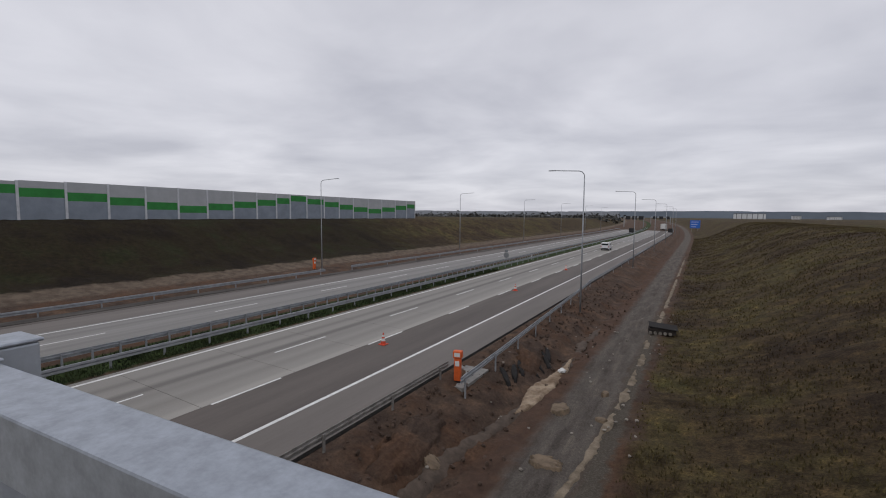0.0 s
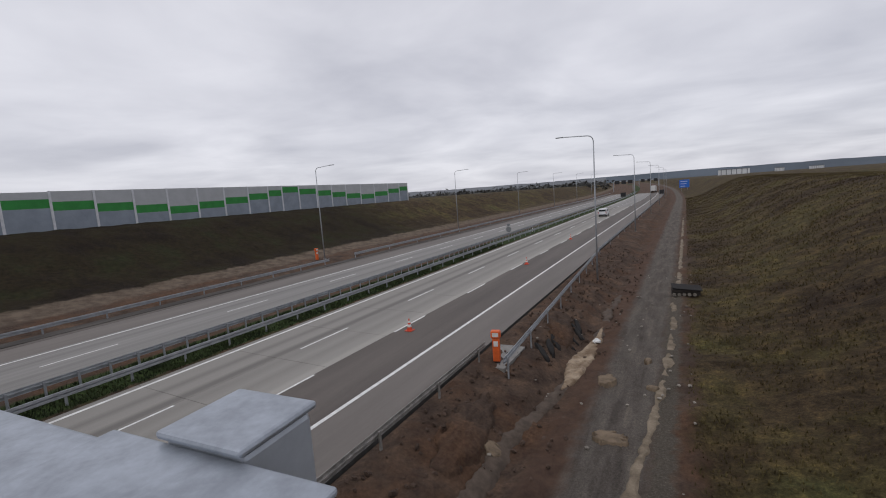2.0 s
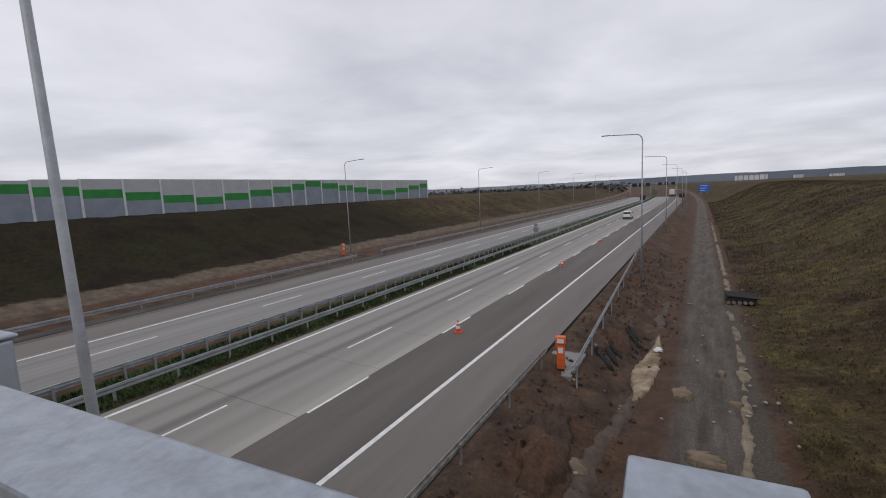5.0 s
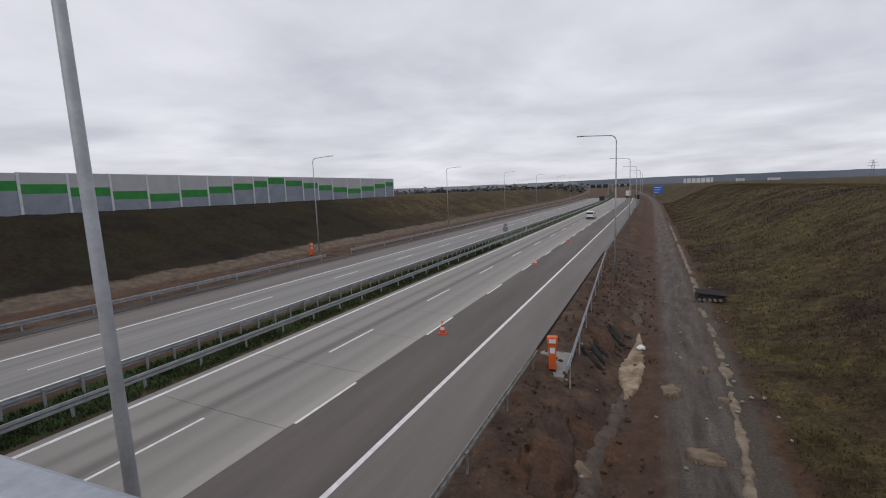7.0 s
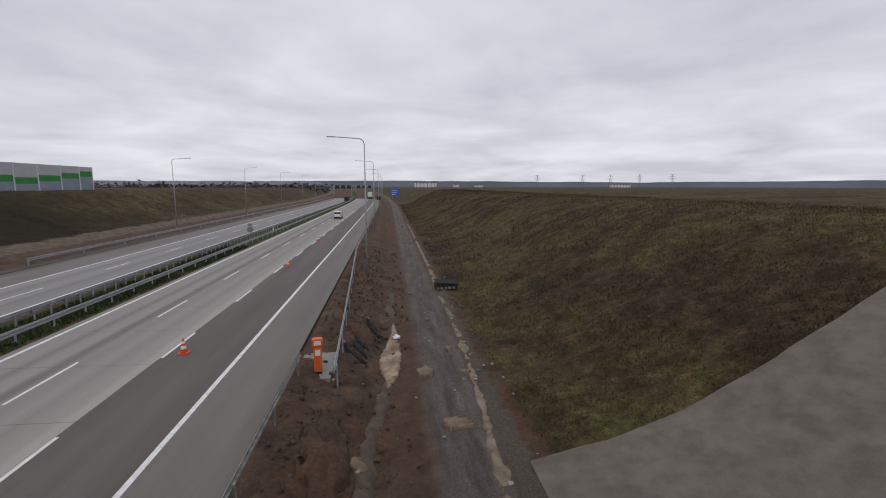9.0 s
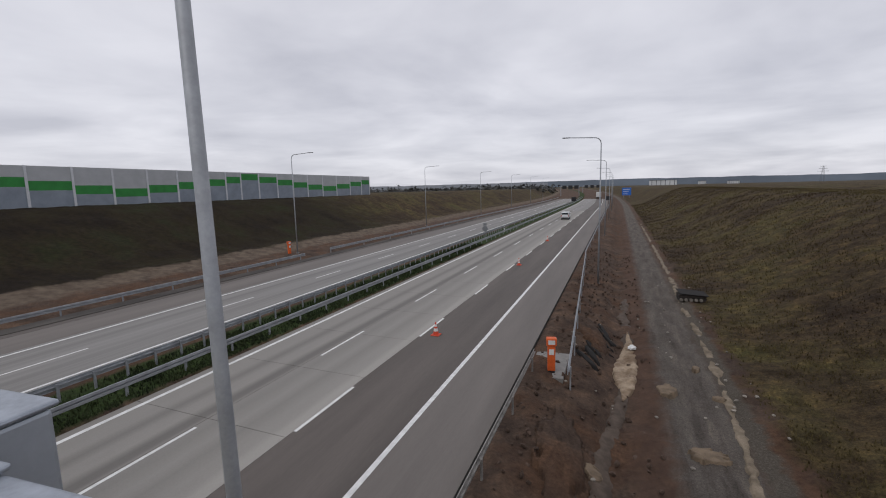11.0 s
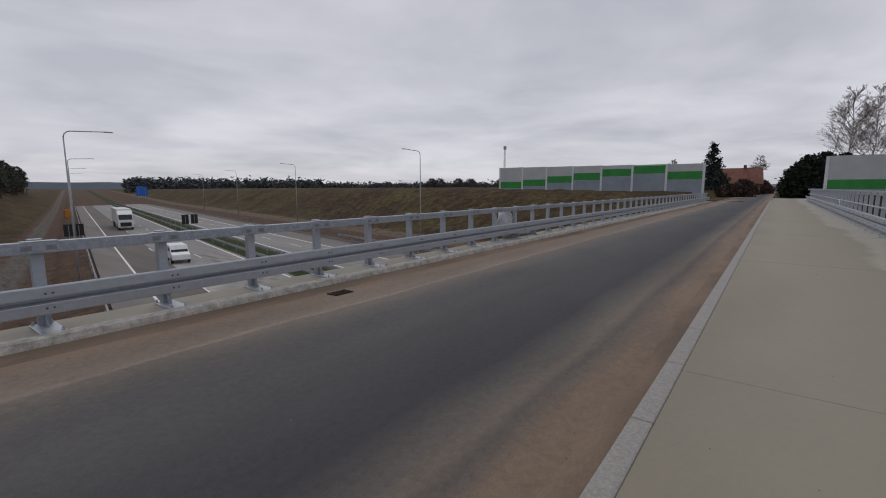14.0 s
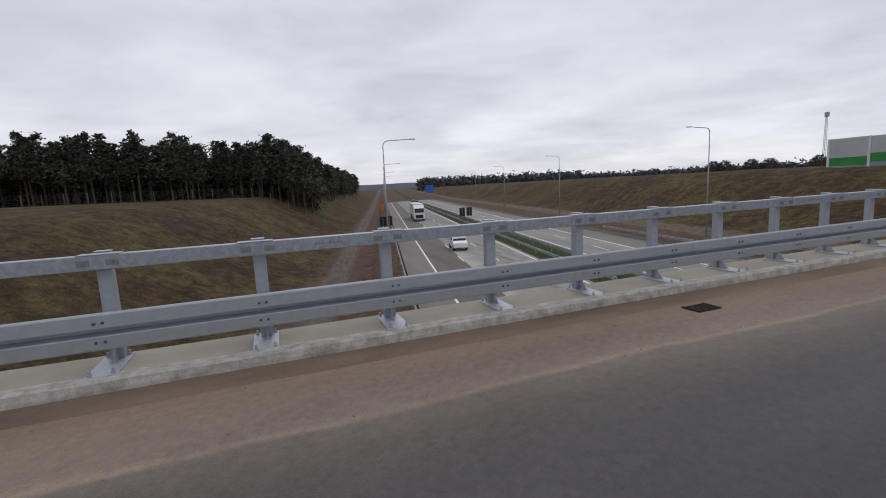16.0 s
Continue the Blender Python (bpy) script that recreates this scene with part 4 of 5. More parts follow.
# ---------------------------------------------------------------- verge and track clutter
FOIL = material("pale_clay_sand", (0.185, 0.138, 0.094), 0.95, 0, 0.25, 2.5, 30, 0.4)
CLOTH = material("black_geotextile", (0.016, 0.014, 0.013), 0.9, 0, 0.3, 6, 40, 0.3)
CLOD = material("earth_clod", (0.095, 0.063, 0.047), 0.95, 0, 0.35, 3, 30, 0.5, rnd=0.25)
STONE = material("field_stone", (0.30, 0.27, 0.23), 0.9, 0, 0.3, 4, 30, 0.4, rnd=0.3)


def patch(name, cx, cy, rx, ry, h, mat, label, cat, seed, turn=0.0, n=27):
    """An uneven low heap that follows the ground."""
    bm = bmesh.new()
    grid = {}
    ct, st = math.cos(turn), math.sin(turn)
    for i in range(n):
        for j in range(n):
            a, b = 2 * i / (n - 1) - 1, 2 * j / (n - 1) - 1
            edge = max(0.0, 1 - (a * a + b * b) - 0.9 * abs(noise.noise((a * 1.7 + seed, b * 2.6, 0))) - 0.35 * abs(noise.noise((a * 5 + seed, b * 6, 2))))
            x, y = cx + (a * rx) * ct - (b * ry) * st, cy + (a * rx) * st + (b * ry) * ct
            z = ground_z(x, y) + (h * edge ** 0.6 * (1 + 0.6 * noise.noise((a * 4, b * 4, seed))) + 0.10 if edge > 0 else -0.25)
            grid[i, j] = bm.verts.new((x - cx, y - cy, z))
    for i in range(n - 1):
        for j in range(n - 1):
            bm.faces.new((grid[i, j], grid[i + 1, j], grid[i + 1, j + 1], grid[i, j + 1]))
    ob = part(name, bm, mat, None, smooth=True)
    ob.location = (cx, cy, 0)
    return tagged(ob, label, cat, kind="stuff")


SHEET = [(18.7, 7.00, 0.06), (19.8, 7.18, 0.30), (20.8, 7.16, 0.48), (22.2, 7.10, 0.62), (23.6, 7.22, 0.50), (25.2, 7.40, 0.42), (26.6, 7.38, 0.20), (28.4, 7.33, 0.05)]
bm = bmesh.new()
grid = {}
for i in range(27):
    for j in range(70):
        a, y = i / 13 - 1, 18.7 + 9.7 * j / 69
        mid = lerp_table(y, [(p, q) for p, q, _ in SHEET])
        half = lerp_table(y, [(p, w) for p, _, w in SHEET]) * (1 + 0.22 * noise.noise((y * 1.3, 2 + math.copysign(1, a), 0)) + 0.16 * noise.noise((y * 3.7, a, 1)))
        x = mid + a * half
        fold = abs(noise.noise((x * 0.9 + y * 0.5, y * 1.6, 3))) * 0.24 + abs(noise.noise((x * 2.5, y * 3.1, 7))) * 0.09
        grid[i, j] = bm.verts.new((x - 7.1, y - 22.0, ground_z(x, y) + 0.10 + fold * max(0.0, 1 - a * a) ** 0.5 - 0.14 * abs(a) ** 6))
for i in range(26):
    for j in range(69):
        bm.faces.new((grid[i, j], grid[i + 1, j], grid[i + 1, j + 1], grid[i, j + 1]))
sheet = part("fabric_sheet", bm, material("pale_muddy_fabric", (0.25, 0.165, 0.10), 0.9, 0, 0.30, 1.3, 12, 0.5, second=(0.42, 0.33, 0.235)), None)
sheet.location = (7.1, 22.0, 0)
tagged(sheet, "crumpled pale muddy fabric sheet lying in the ditch", "fabric")
bm = bmesh.new()
bmesh.ops.create_icosphere(bm, subdivisions=3, radius=1.0)
for q in bm.verts:
    q.co *= 1 + 0.5 * noise.noise(q.co * 1.6 + Vector((4, 0, 0))) + 0.2 * noise.noise(q.co * 4)
    q.co = Vector((q.co.x * 0.19, q.co.y * 0.26, max(q.co.z * 0.12, -0.05)))
rag = part("white_rag", bm, WHITE_P, None)
rag.location = (7.52, 25.0, ground_z(7.52, 25.0) + 0.27)
tagged(rag, "crumpled white plastic rag lying on the muddy sheet", "rag")
for cx, cy, rx, ry, seed in ((9.65, 15.0, 0.50, 0.36, 5), (8.8, 19.9, 0.34, 0.5, 6), (10.35, 22.8, 0.14, 0.24, 7), (10.75, 19.6, 0.22, 0.16, 8)):
    patch("sand_heap", cx, cy, rx * 1.35, ry * 1.35, 0.03, FOIL, "small pale sand patch on the gravel track", "sand", seed)
patch("sand_heap", 6.1, 12.8, 0.32, 0.4, 0.05, FOIL, "small ochre sand heap beside the ditch", "sand", 16)
bm = bmesh.new()
rows = []
for k in range(215):
    y = 9.5 + 0.13 * k
    x = lerp_table(y, [(9.5, 6.2), (12.8, 6.37), (14.8, 6.38), (16.6, 6.67), (18.4, 6.98), (22, 7.15), (27, 7.35), (32, 7.12), (38, 7.27)]) + 0.06 * math.sin(y * 1.3) + 0.08 * noise.noise((y * 1.7, 0, 0))
    half = 0.21 + 0.13 * noise.noise((y * 1.2, 4, 0)) + 0.07 * noise.noise((y * 4, 7, 0))
    rows.append([bm.verts.new((x + d * half, y, ground_z(x + d * half, y) + u)) for d, u in ((-1.5, -0.06), (-1, 0.085), (0, 0.10), (1, 0.085), (1.5, -0.06))])
for r0, r1 in zip(rows, rows[1:]):
    for k in range(4):
        bm.faces.new((r0[k], r0[k + 1], r1[k + 1], r1[k]))
tagged(part("silt_run", bm, material("grey_silt", (0.098, 0.073, 0.056), 0.95, 0, 0.25, 3, 30, 0.3), None, smooth=True), "narrow winding run of grey silt in the ditch", "silt", kind="stuff")
patch("earth_heap", 5.3, 25.5, 0.9, 2.6, 0.30, GROUND, "slumped dark earth on the verge", "earth", 11, 0.3)
patch("earth_heap", 5.0, 13.0, 0.9, 3.0, 0.22, GROUND, "slumped dark earth on the verge", "earth", 12, 0.1)
for k in range(7):
    patch("black_fabric", 5.35 + 0.14 * k + 0.25 * math.sin(k * 3), 21.6 + 0.95 * k, 1.15, 0.20, 0.05, CLOTH, "torn strip of black geotextile lying on the earth", "fabric", 20 + k, -0.95 + 0.25 * math.sin(k * 5), 15)


EDGE_X = [(8, 10.35), (13.5, 10.62), (16, 10.85), (19, 11.0), (23.5, 11.22), (29, 11.30), (34, 11.25), (44, 11.45), (60, 11.5), (110, 11.5)]
bm = bmesh.new()
rows = []
y = 8.0
while y < 110:
    x = lerp_table(y, EDGE_X) + off(y) + 0.07 * noise.noise((y * 0.6, 3, 0)) + 0.05 * noise.noise((y * 2.1, 8, 0))
    half = (0.10 + 0.11 * noise.noise((y * 0.8, 5, 0)) + 0.05 * noise.noise((y * 3.1, 1, 0))) * (1.4 if 34 < y < 44 else 1.0)
    half = max(half, 0.03)
    h = 0.016 + 0.012 * noise.noise((y * 2.7, 9, 0))
    rows.append([bm.verts.new((x + d * half, y, ground_z(x + d * half, y) + 0.03 + u * h)) for d, u in ((-1.4, -4.0), (-0.8, 0.4), (-0.2, 1.3), (0.6, 1.0), (1.3, 0.3), (2.3, -4.0))])
    y += 0.11 if y < 45 else 0.4
for r0, r1 in zip(rows, rows[1:]):
    for k in range(5):
        bm.faces.new((r0[k], r0[k + 1], r1[k + 1], r1[k]))
tagged(part("sand_ridge", bm, material("pale_ridge_sand", (0.20, 0.155, 0.105), 0.95, 0, 0.3, 1.5, 18, 0.5, second=(0.29, 0.235, 0.17)), None), "low crumbly ridge of pale sand along the gravel track", "sand", kind="stuff")


def stone_mesh(seed, mat):
    bm = bmesh.new()
    bmesh.ops.create_icosphere(bm, subdivisions=1, radius=1.0)
    for v in bm.verts:
        v.co *= 1 + 0.45 * noise.noise(v.co * 1.3 + Vector((seed * 7.1, 0, 0)))
        v.co.z *= 0.6
    return mesh_of(bm, "stone", mat)


rng = random.Random(5)
STONES = [stone_mesh(k, STONE) for k in range(4)]
CLODS = [stone_mesh(k + 9, CLOD) for k in range(4)]
for k in range(70):
    y = rng.uniform(8, 45)
    c = rng.choice((rng.uniform(11.2, 12.4), rng.uniform(8.6, 11.3), rng.uniform(4.2, 8.3)))
    ob = tagged(new("stone", rng.choice(STONES)), "small pale stone lying on the gravel track and verge", "stone", "loose stones")
    sz = rng.uniform(0.04, 0.10)
    ob.matrix_world = Matrix.Translation((c, y, ground_z(c, y) + 0.10)) @ Matrix.Rotation(rng.uniform(0, 6), 4, "Z") @ Matrix.Diagonal((sz, sz * rng.uniform(0.7, 1.3), sz, 1))
clods = bmesh.new()
for k in range(900):
    y = rng.uniform(4, 60)
    c = rng.choice((rng.uniform(3.2, 8.3), rng.uniform(3.2, 8.3), rng.uniform(3.5, 6)))
    sz = rng.uniform(0.03, 0.13)
    m = Matrix.Translation((c, y, ground_z(c, y) + rng.uniform(-0.05, 0.16))) @ Euler((rng.uniform(0, 6), rng.uniform(0, 6), 0)).to_matrix().to_4x4() @ Matrix.Diagonal((sz, sz, sz, 1))
    r0 = len(clods.verts)
    clods.from_mesh(CLODS[k % 4])
    clods.verts.ensure_lookup_table()
    for v in clods.verts[r0:]:
        v.co = m @ v.co
tagged(part("earth_clods", clods, CLOD), "scattered clods of dark earth on the verge", "earth", kind="stuff")

# stack of planks or pipes by the track
WOODP = material("weathered_plank", (0.035, 0.028, 0.024), 0.9, 0, 0.3, 3, 30, 0.4, stretch=(1, 6, 6))
stack = thing("plank_stack", Matrix.Translation((11.95, 36.9, ground_z(11.95, 36.9) + 0.08)) @ Matrix.Rotation(radians(8), 4, "Z"), "stack of dark weathered boards and pipe ends at the track's edge", "stack")
for k in range(6):
    bm = bmesh.new()
    box(bm, -0.95 + 0.05 * (k % 3), 0.95, -0.6 + 0.42 * (k % 3), -0.24 + 0.42 * (k % 3), 0.05 + 0.24 * (k // 3), 0.26 + 0.24 * (k // 3), 0.02)
    part("plank", bm, WOODP, stack)
bm = bmesh.new()
box(bm, -0.95, 1.05, -0.65, 0.75, 0.56, 0.60, 0.01)
part("cover_sheet", bm, CLOTH, stack, "dark cover sheet").rotation_euler = (radians(4), radians(5), 0)
bm = bmesh.new()
for k in range(5):
    tube(bm, [(-0.8 + 0.34 * k, -0.72, 0.14), (-0.8 + 0.34 * k, -0.60, 0.14)], [0.12, 0.12], 10)
part("pipe_end", bm, STONE, stack)

# slope paving under the bridge end
def slope_paving():
    bm = bmesh.new()
    g = {}
    cs = [11.6 + 0.9 * k for k in range(22)]
    for i, c in enumerate(cs):
        for j in range(12):
            y1 = 11.42 + 0.07 * c + 0.04 * math.sin(c * 2.1)
            y = -13 + (y1 + 13) * j / 11
            g[i, j] = bm.verts.new((c + off(y), y, ground_z(c + off(y), y) + (0.24 if c > 12.5 else 0.12)))
    for i in range(len(cs) - 1):
        for j in range(11):
            bm.faces.new((g[i, j], g[i + 1, j], g[i + 1, j + 1], g[i, j + 1]))
    r = bmesh.ops.extrude_face_region(bm, geom=bm.faces[:])
    for e in r["geom"]:
        if isinstance(e, bmesh.types.BMVert):
            e.co.z -= 0.3
    return tagged(part("slope_paving", bm, material("slope_paving_grey", (0.15, 0.130, 0.106), 0.95, 0, 0.2, 1.2, 30, 0.3)), "brownish grey concrete slope paving beneath the bridge end", "paving", kind="structure")


slope_paving()

# silver tarpaulin bundle tied behind the far railing, and a small white plate on the near one
TARP = material("silver_tarpaulin", (0.55, 0.56, 0.58), 0.45, 0.1, 0.15, 3, 20, 0.5)
tp = thing("tarpaulin_bundle", BR @ Matrix.Translation((-6.2, -10.02, OPP)), "crumpled silver-white tarpaulin bundle resting against the railing", "tarpaulin")
for nm, cx, sx, sy, sz, zc in (("upright_fold", 0.0, 0.42, 0.14, 0.44, 0.42), ("flat_fold", -1.0, 0.75, 0.15, 0.12, 0.10)):
    bm = bmesh.new()
    bmesh.ops.create_icosphere(bm, subdivisions=3, radius=1.0)
    for v in bm.verts:
        v.co *= 1 + 0.28 * noise.noise(v.co * 1.7 + Vector((cx, 3, 0))) + 0.12 * noise.noise(v.co * 5)
        v.co = Vector((v.co.x * sx + cx + 0.25 * v.co.z * sx, v.co.y * sy, max(v.co.z * sz + zc, 0.004)))
    part(nm, bm, TARP, tp, smooth=True)
pl = thing("marker_plate", BR @ Matrix.Translation((-22.4, -1.245, 7.0)), "small white marker plate fixed to the railing", "plate")
bm = bmesh.new()
box(bm, -0.22, 0.22, -0.01, 0.01, -0.02, 0.42, 0.004)
part("plate", bm, WHITE_P, pl)
bm = bmesh.new()
box(bm, -0.1, 0.1, -0.016, -0.011, 0.08, 0.30)
part("dark_bar", bm, BLACK_P, pl)

# ---------------------------------------------------------------- trees
NEEDLE = material("pine_needles", (0.070, 0.076, 0.062), 0.9, 0, 0.3, 0.5, 6, 0.3, second=(0.105, 0.112, 0.086), rnd=0.3)
PINE_BARK = material("pine_bark", (0.085, 0.060, 0.046), 0.95, 0, 0.3, 2, 12, 0.5, rnd=0.2)
SPRUCE = material("spruce_needles", (0.026, 0.044, 0.038), 0.9, 0, 0.4, 0.8, 8, 0.3)
TWIG = material("bare_twigs", (0.27, 0.225, 0.205), 0.95, 0, 0.25, 3, 20, 0.2)
BIRCH = material("birch_bark", (0.42, 0.39, 0.36), 0.9, 0, 0.35, 2.5, 14, 0.3)
BUSH = material("dark_evergreen", (0.016, 0.024, 0.014), 0.9, 0, 0.45, 0.8, 8, 0.3)
SHRUB = material("reddish_bare_shrub", (0.075, 0.045, 0.038), 0.95, 0, 0.3, 1.5, 10, 0.3)


def tufts(verts, faces, r, centre, size, count, spread):
    """Small irregular leaf tufts scattered round a centre."""
    for _ in range(count):
        d = Vector((r.gauss(0, 1), r.gauss(0, 1), r.gauss(0, 0.75)))
        p = Vector(centre) + d * spread * 0.5
        for _ in range(2):
            a = Vector((r.uniform(-1, 1), r.uniform(-1, 1), r.uniform(-0.6, 0.9))) * size
            b = Vector((r.uniform(-1, 1), r.uniform(-1, 1), r.uniform(-0.6, 0.9))) * size
            n = len(verts)
            verts += [p, p + a, p + b, p + a * 0.6 + b * 0.8]
            faces += [(n, n + 1, n + 3), (n, n + 3, n + 2)]


def raw_mesh(name, verts, faces, mat):
    me = bpy.data.meshes.new(name)
    me.from_pydata(verts, [], faces)
    me.materials.append(mat)
    return me


def pine_meshes(seed, h):
    r = random.Random(seed)
    bm = bmesh.new()
    lean = Vector((r.uniform(-0.3, 0.3), r.uniform(-0.3, 0.3), 0))
    tube(bm, [(0, 0, -0.4), lean * 0.4 + Vector((0, 0, h * 0.45)), lean + Vector((0, 0, h * 0.93))], [0.19, 0.14, 0.05], 6)
    for _ in range(7):
        z = h * r.uniform(0.45, 0.85)
        a = r.uniform(0, 6.28)
        tube(bm, [lean * (z / h) + Vector((0, 0, z)), lean * (z / h) + Vector((math.cos(a) * 1.5, math.sin(a) * 1.5, z + 0.4))], [0.05, 0.02], 4)
    trunk = mesh_of(bm, "trunk", PINE_BARK)
    v, f = [], []
    n = 17
    for k in range(n):
        z = h * (0.42 + 0.57 * k / (n - 1)) + r.uniform(-0.3, 0.3)
        w = 1.95 * (1 - 0.70 * (k / (n - 1)) ** 1.6) * r.uniform(0.5, 1.15)
        a = r.uniform(0, 6.28)
        tufts(v, f, r, lean * (z / h) + Vector((math.cos(a) * w * 0.65, math.sin(a) * w * 0.65, z)), 0.50, 30, w * 0.9 + 0.25)
    return trunk, raw_mesh("crown", v, f, NEEDLE)


PINES = [pine_meshes(k, 10.6 + 0.75 * k) for k in range(5)]


def ground_at(x, y):
    return ground_z(x, y)


fr = random.Random(11)
for k in range(230):
    if k < 150:
        c, y = 22 + (k * 0.66) % 92 + fr.uniform(-0.6, 0.6), -113 - fr.uniform(0, 9) - (4 if k % 2 else 0)
    else:
        y = -118 - (k - 150) * 3.4
        c = 24 + fr.uniform(0, 7)
    x = c + off(y)
    s = fr.uniform(0.85, 1.12)
    m = Matrix.Translation((x, y, ground_at(x, y))) @ Matrix.Rotation(fr.uniform(0, 6.28), 4, "Z") @ Matrix.Diagonal((s, s, s, 1))
    t = thing("pine_tree", m, "tall dark green pine with a bare trunk at the forest edge", "tree", "forest edge pines")
    tr, cr = PINES[k % 5]
    part("trunk", tr, None, t)
    part("crown", cr, None, t)
# the wood behind its edge, one mass
v, f = [], []
for k in range(520):
    y = -124 - fr.uniform(0, 330)
    c = 30 + fr.uniform(0, 95)
    x = c + off(y)
    z = ground_at(x, y)
    h = fr.uniform(10.5, 13.5)
    n = len(v)
    for dx, dy in ((-0.16, 0), (0.08, 0.14), (0.08, -0.14)):
        v += [Vector((x + dx, y + dy, z - 0.3)), Vector((x + dx * 0.4, y + dy * 0.4, z + h * 0.9))]
    f += [(n, n + 2, n + 3, n + 1), (n + 2, n + 4, n + 5, n + 3), (n + 4, n, n + 1, n + 5)]
    for j in range(7):
        tufts(v, f, fr, (x + fr.uniform(-1, 1), y + fr.uniform(-1, 1), z + h * (0.45 + 0.09 * j)), 0.95, 7, 1.9 - 0.12 * j)
tagged(new("forest", raw_mesh("forest", v, f, NEEDLE)), "dense dark pine wood behind the forest edge", "forest", kind="stuff")
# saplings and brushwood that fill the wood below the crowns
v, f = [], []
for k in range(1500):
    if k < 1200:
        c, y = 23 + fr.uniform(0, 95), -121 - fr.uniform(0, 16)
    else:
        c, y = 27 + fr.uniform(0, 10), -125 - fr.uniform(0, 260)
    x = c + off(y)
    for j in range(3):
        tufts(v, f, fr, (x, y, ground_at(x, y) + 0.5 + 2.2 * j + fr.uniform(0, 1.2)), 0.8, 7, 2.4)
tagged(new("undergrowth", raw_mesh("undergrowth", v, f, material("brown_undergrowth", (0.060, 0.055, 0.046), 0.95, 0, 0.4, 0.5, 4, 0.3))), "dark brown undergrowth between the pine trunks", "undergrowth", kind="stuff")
# far belt of woods past the other bank, haze painted into its blue-grey
v, f = [], []
for k in range(900):
    a = radians(fr.uniform(118, 166))
    d = fr.uniform(480, 680)
    x, y = 5 - math.sin(a) * d, -5 + math.cos(a) * d
    h = fr.uniform(9, 14) * (1.25 if a > radians(146) else 0.8)
    for j in range(6):
        tufts(v, f, fr, (x + fr.uniform(-2, 2), y + fr.uniform(-2, 2), 4 + h * (0.08 + 0.13 * j)), 2.4, 5, 4.2)
tagged(new("hazed_far_woods", raw_mesh("hazed_far_woods", v, f, material("hazed_far_woods", (0.080, 0.092, 0.098), 0.95, 0, 0.3, 0.05, 0.5, 0))), "far belt of dark woods behind the fields, haze put into the colour", "woods", kind="stuff")
v, f = [], []
for k in range(700):
    a = radians(fr.uniform(4, 62))
    d = fr.uniform(330, 800)
    x, y = 5 - math.sin(a) * d, math.cos(a) * d
    if abs(x - off(y) + 12) < 26:
        continue
    h = fr.uniform(2, 4.2)
    for j in range(3):
        tufts(v, f, fr, (x + fr.uniform(-3, 3), y + fr.uniform(-3, 3), 4.5 + h * (0.1 + 0.3 * j)), 2.2, 4, 4.0)
tagged(new("far_shrubs", raw_mesh("far_shrubs", v, f, material("far_hedges", (0.085, 0.085, 0.08), 0.95, 0, 0.3, 0.05, 0.5, 0))), "far bare hedges and bushes beyond the bank", "bushes", kind="stuff")


def bare_tree(p, h, seed, label, trunk_mat, spread=0.5, width=0.16):
    r = random.Random(seed)
    root = thing("bare_tree", Matrix.Translation(p), label, "tree", "bare trees")
    bm = bmesh.new()
    pts = [Vector((0, 0, -0.3))]
    for k in range(1, 7):
        pts.append(Vector((r.uniform(-0.25, 0.25), r.uniform(-0.25, 0.25), h * k / 6 * 0.96)))
    tube(bm, pts, [width * (1 - 0.14 * k) for k in range(7)], 7)
    part("trunk", bm, trunk_mat, root)
    bm = bmesh.new()

    def grow(a, d, ln, w, lev):
        b = a + d * ln
        w = max(w, 0.014)
        tube(bm, [a, a + d * ln * 0.5 + Vector((0, 0, 0.03 * ln)), b], [w, w * 0.8, w * 0.7], 3, False)
        if lev == 0:
            return
        for _ in range(4 if lev > 1 else 5):
            e = (d + Vector((r.gauss(0, 1), r.gauss(0, 1), r.gauss(0.25, 0.6))) * 0.55).normalized()
            grow(a + d * ln * r.uniform(0.35, 1.0), e, ln * r.uniform(0.42, 0.66), w * 0.55, lev - 1)

    for k in range(40):
        z = r.uniform(0.25, 0.97)
        a = r.uniform(0, 6.28)
        base = pts[min(6, int(z * 6))].lerp(pts[min(6, int(z * 6) + 1)], z * 6 - int(z * 6)) if z < 1 else pts[-1]
        d = Vector((math.cos(a) * spread, math.sin(a) * spread, 0.75)).normalized()
        grow(Vector((base.x, base.y, h * z * 0.96)), d, h * 0.30 * (1.15 - z), width * 0.32, 3)
    part("crown", bm, TWIG, root, "fine bare twigs")
    return root


def far_p(yaw, d, z):
    a = radians(yaw)
    return (5.5 - math.sin(a) * d, -2.4 + math.cos(a) * d, z)


for yaw, d, h, seed, lab in ((89.3, 112, 20.5, 1, "tall bare birch behind the noise wall"), (87.6, 118, 20.5, 2, "tall bare birch behind the noise wall"), (86.0, 122, 17, 3, "bare birch behind the noise wall"), (81.6, 120, 17.5, 4, "bare birch with drooping twigs behind the noise wall"), (80.0, 118, 17, 5, "bare birch with drooping twigs behind the noise wall"), (78.6, 116, 17, 6, "bare birch with drooping twigs behind the noise wall"), (96.0, 150, 10.5, 7, "crooked bare tree beside the road"), (104.2, 130, 9, 8, "round bare tree showing over the wall")):
    bare_tree(far_p(yaw, d, 6.5), h, seed, lab, BIRCH if seed < 7 else BARK, 0.62 if seed < 7 else 0.9, 0.15)


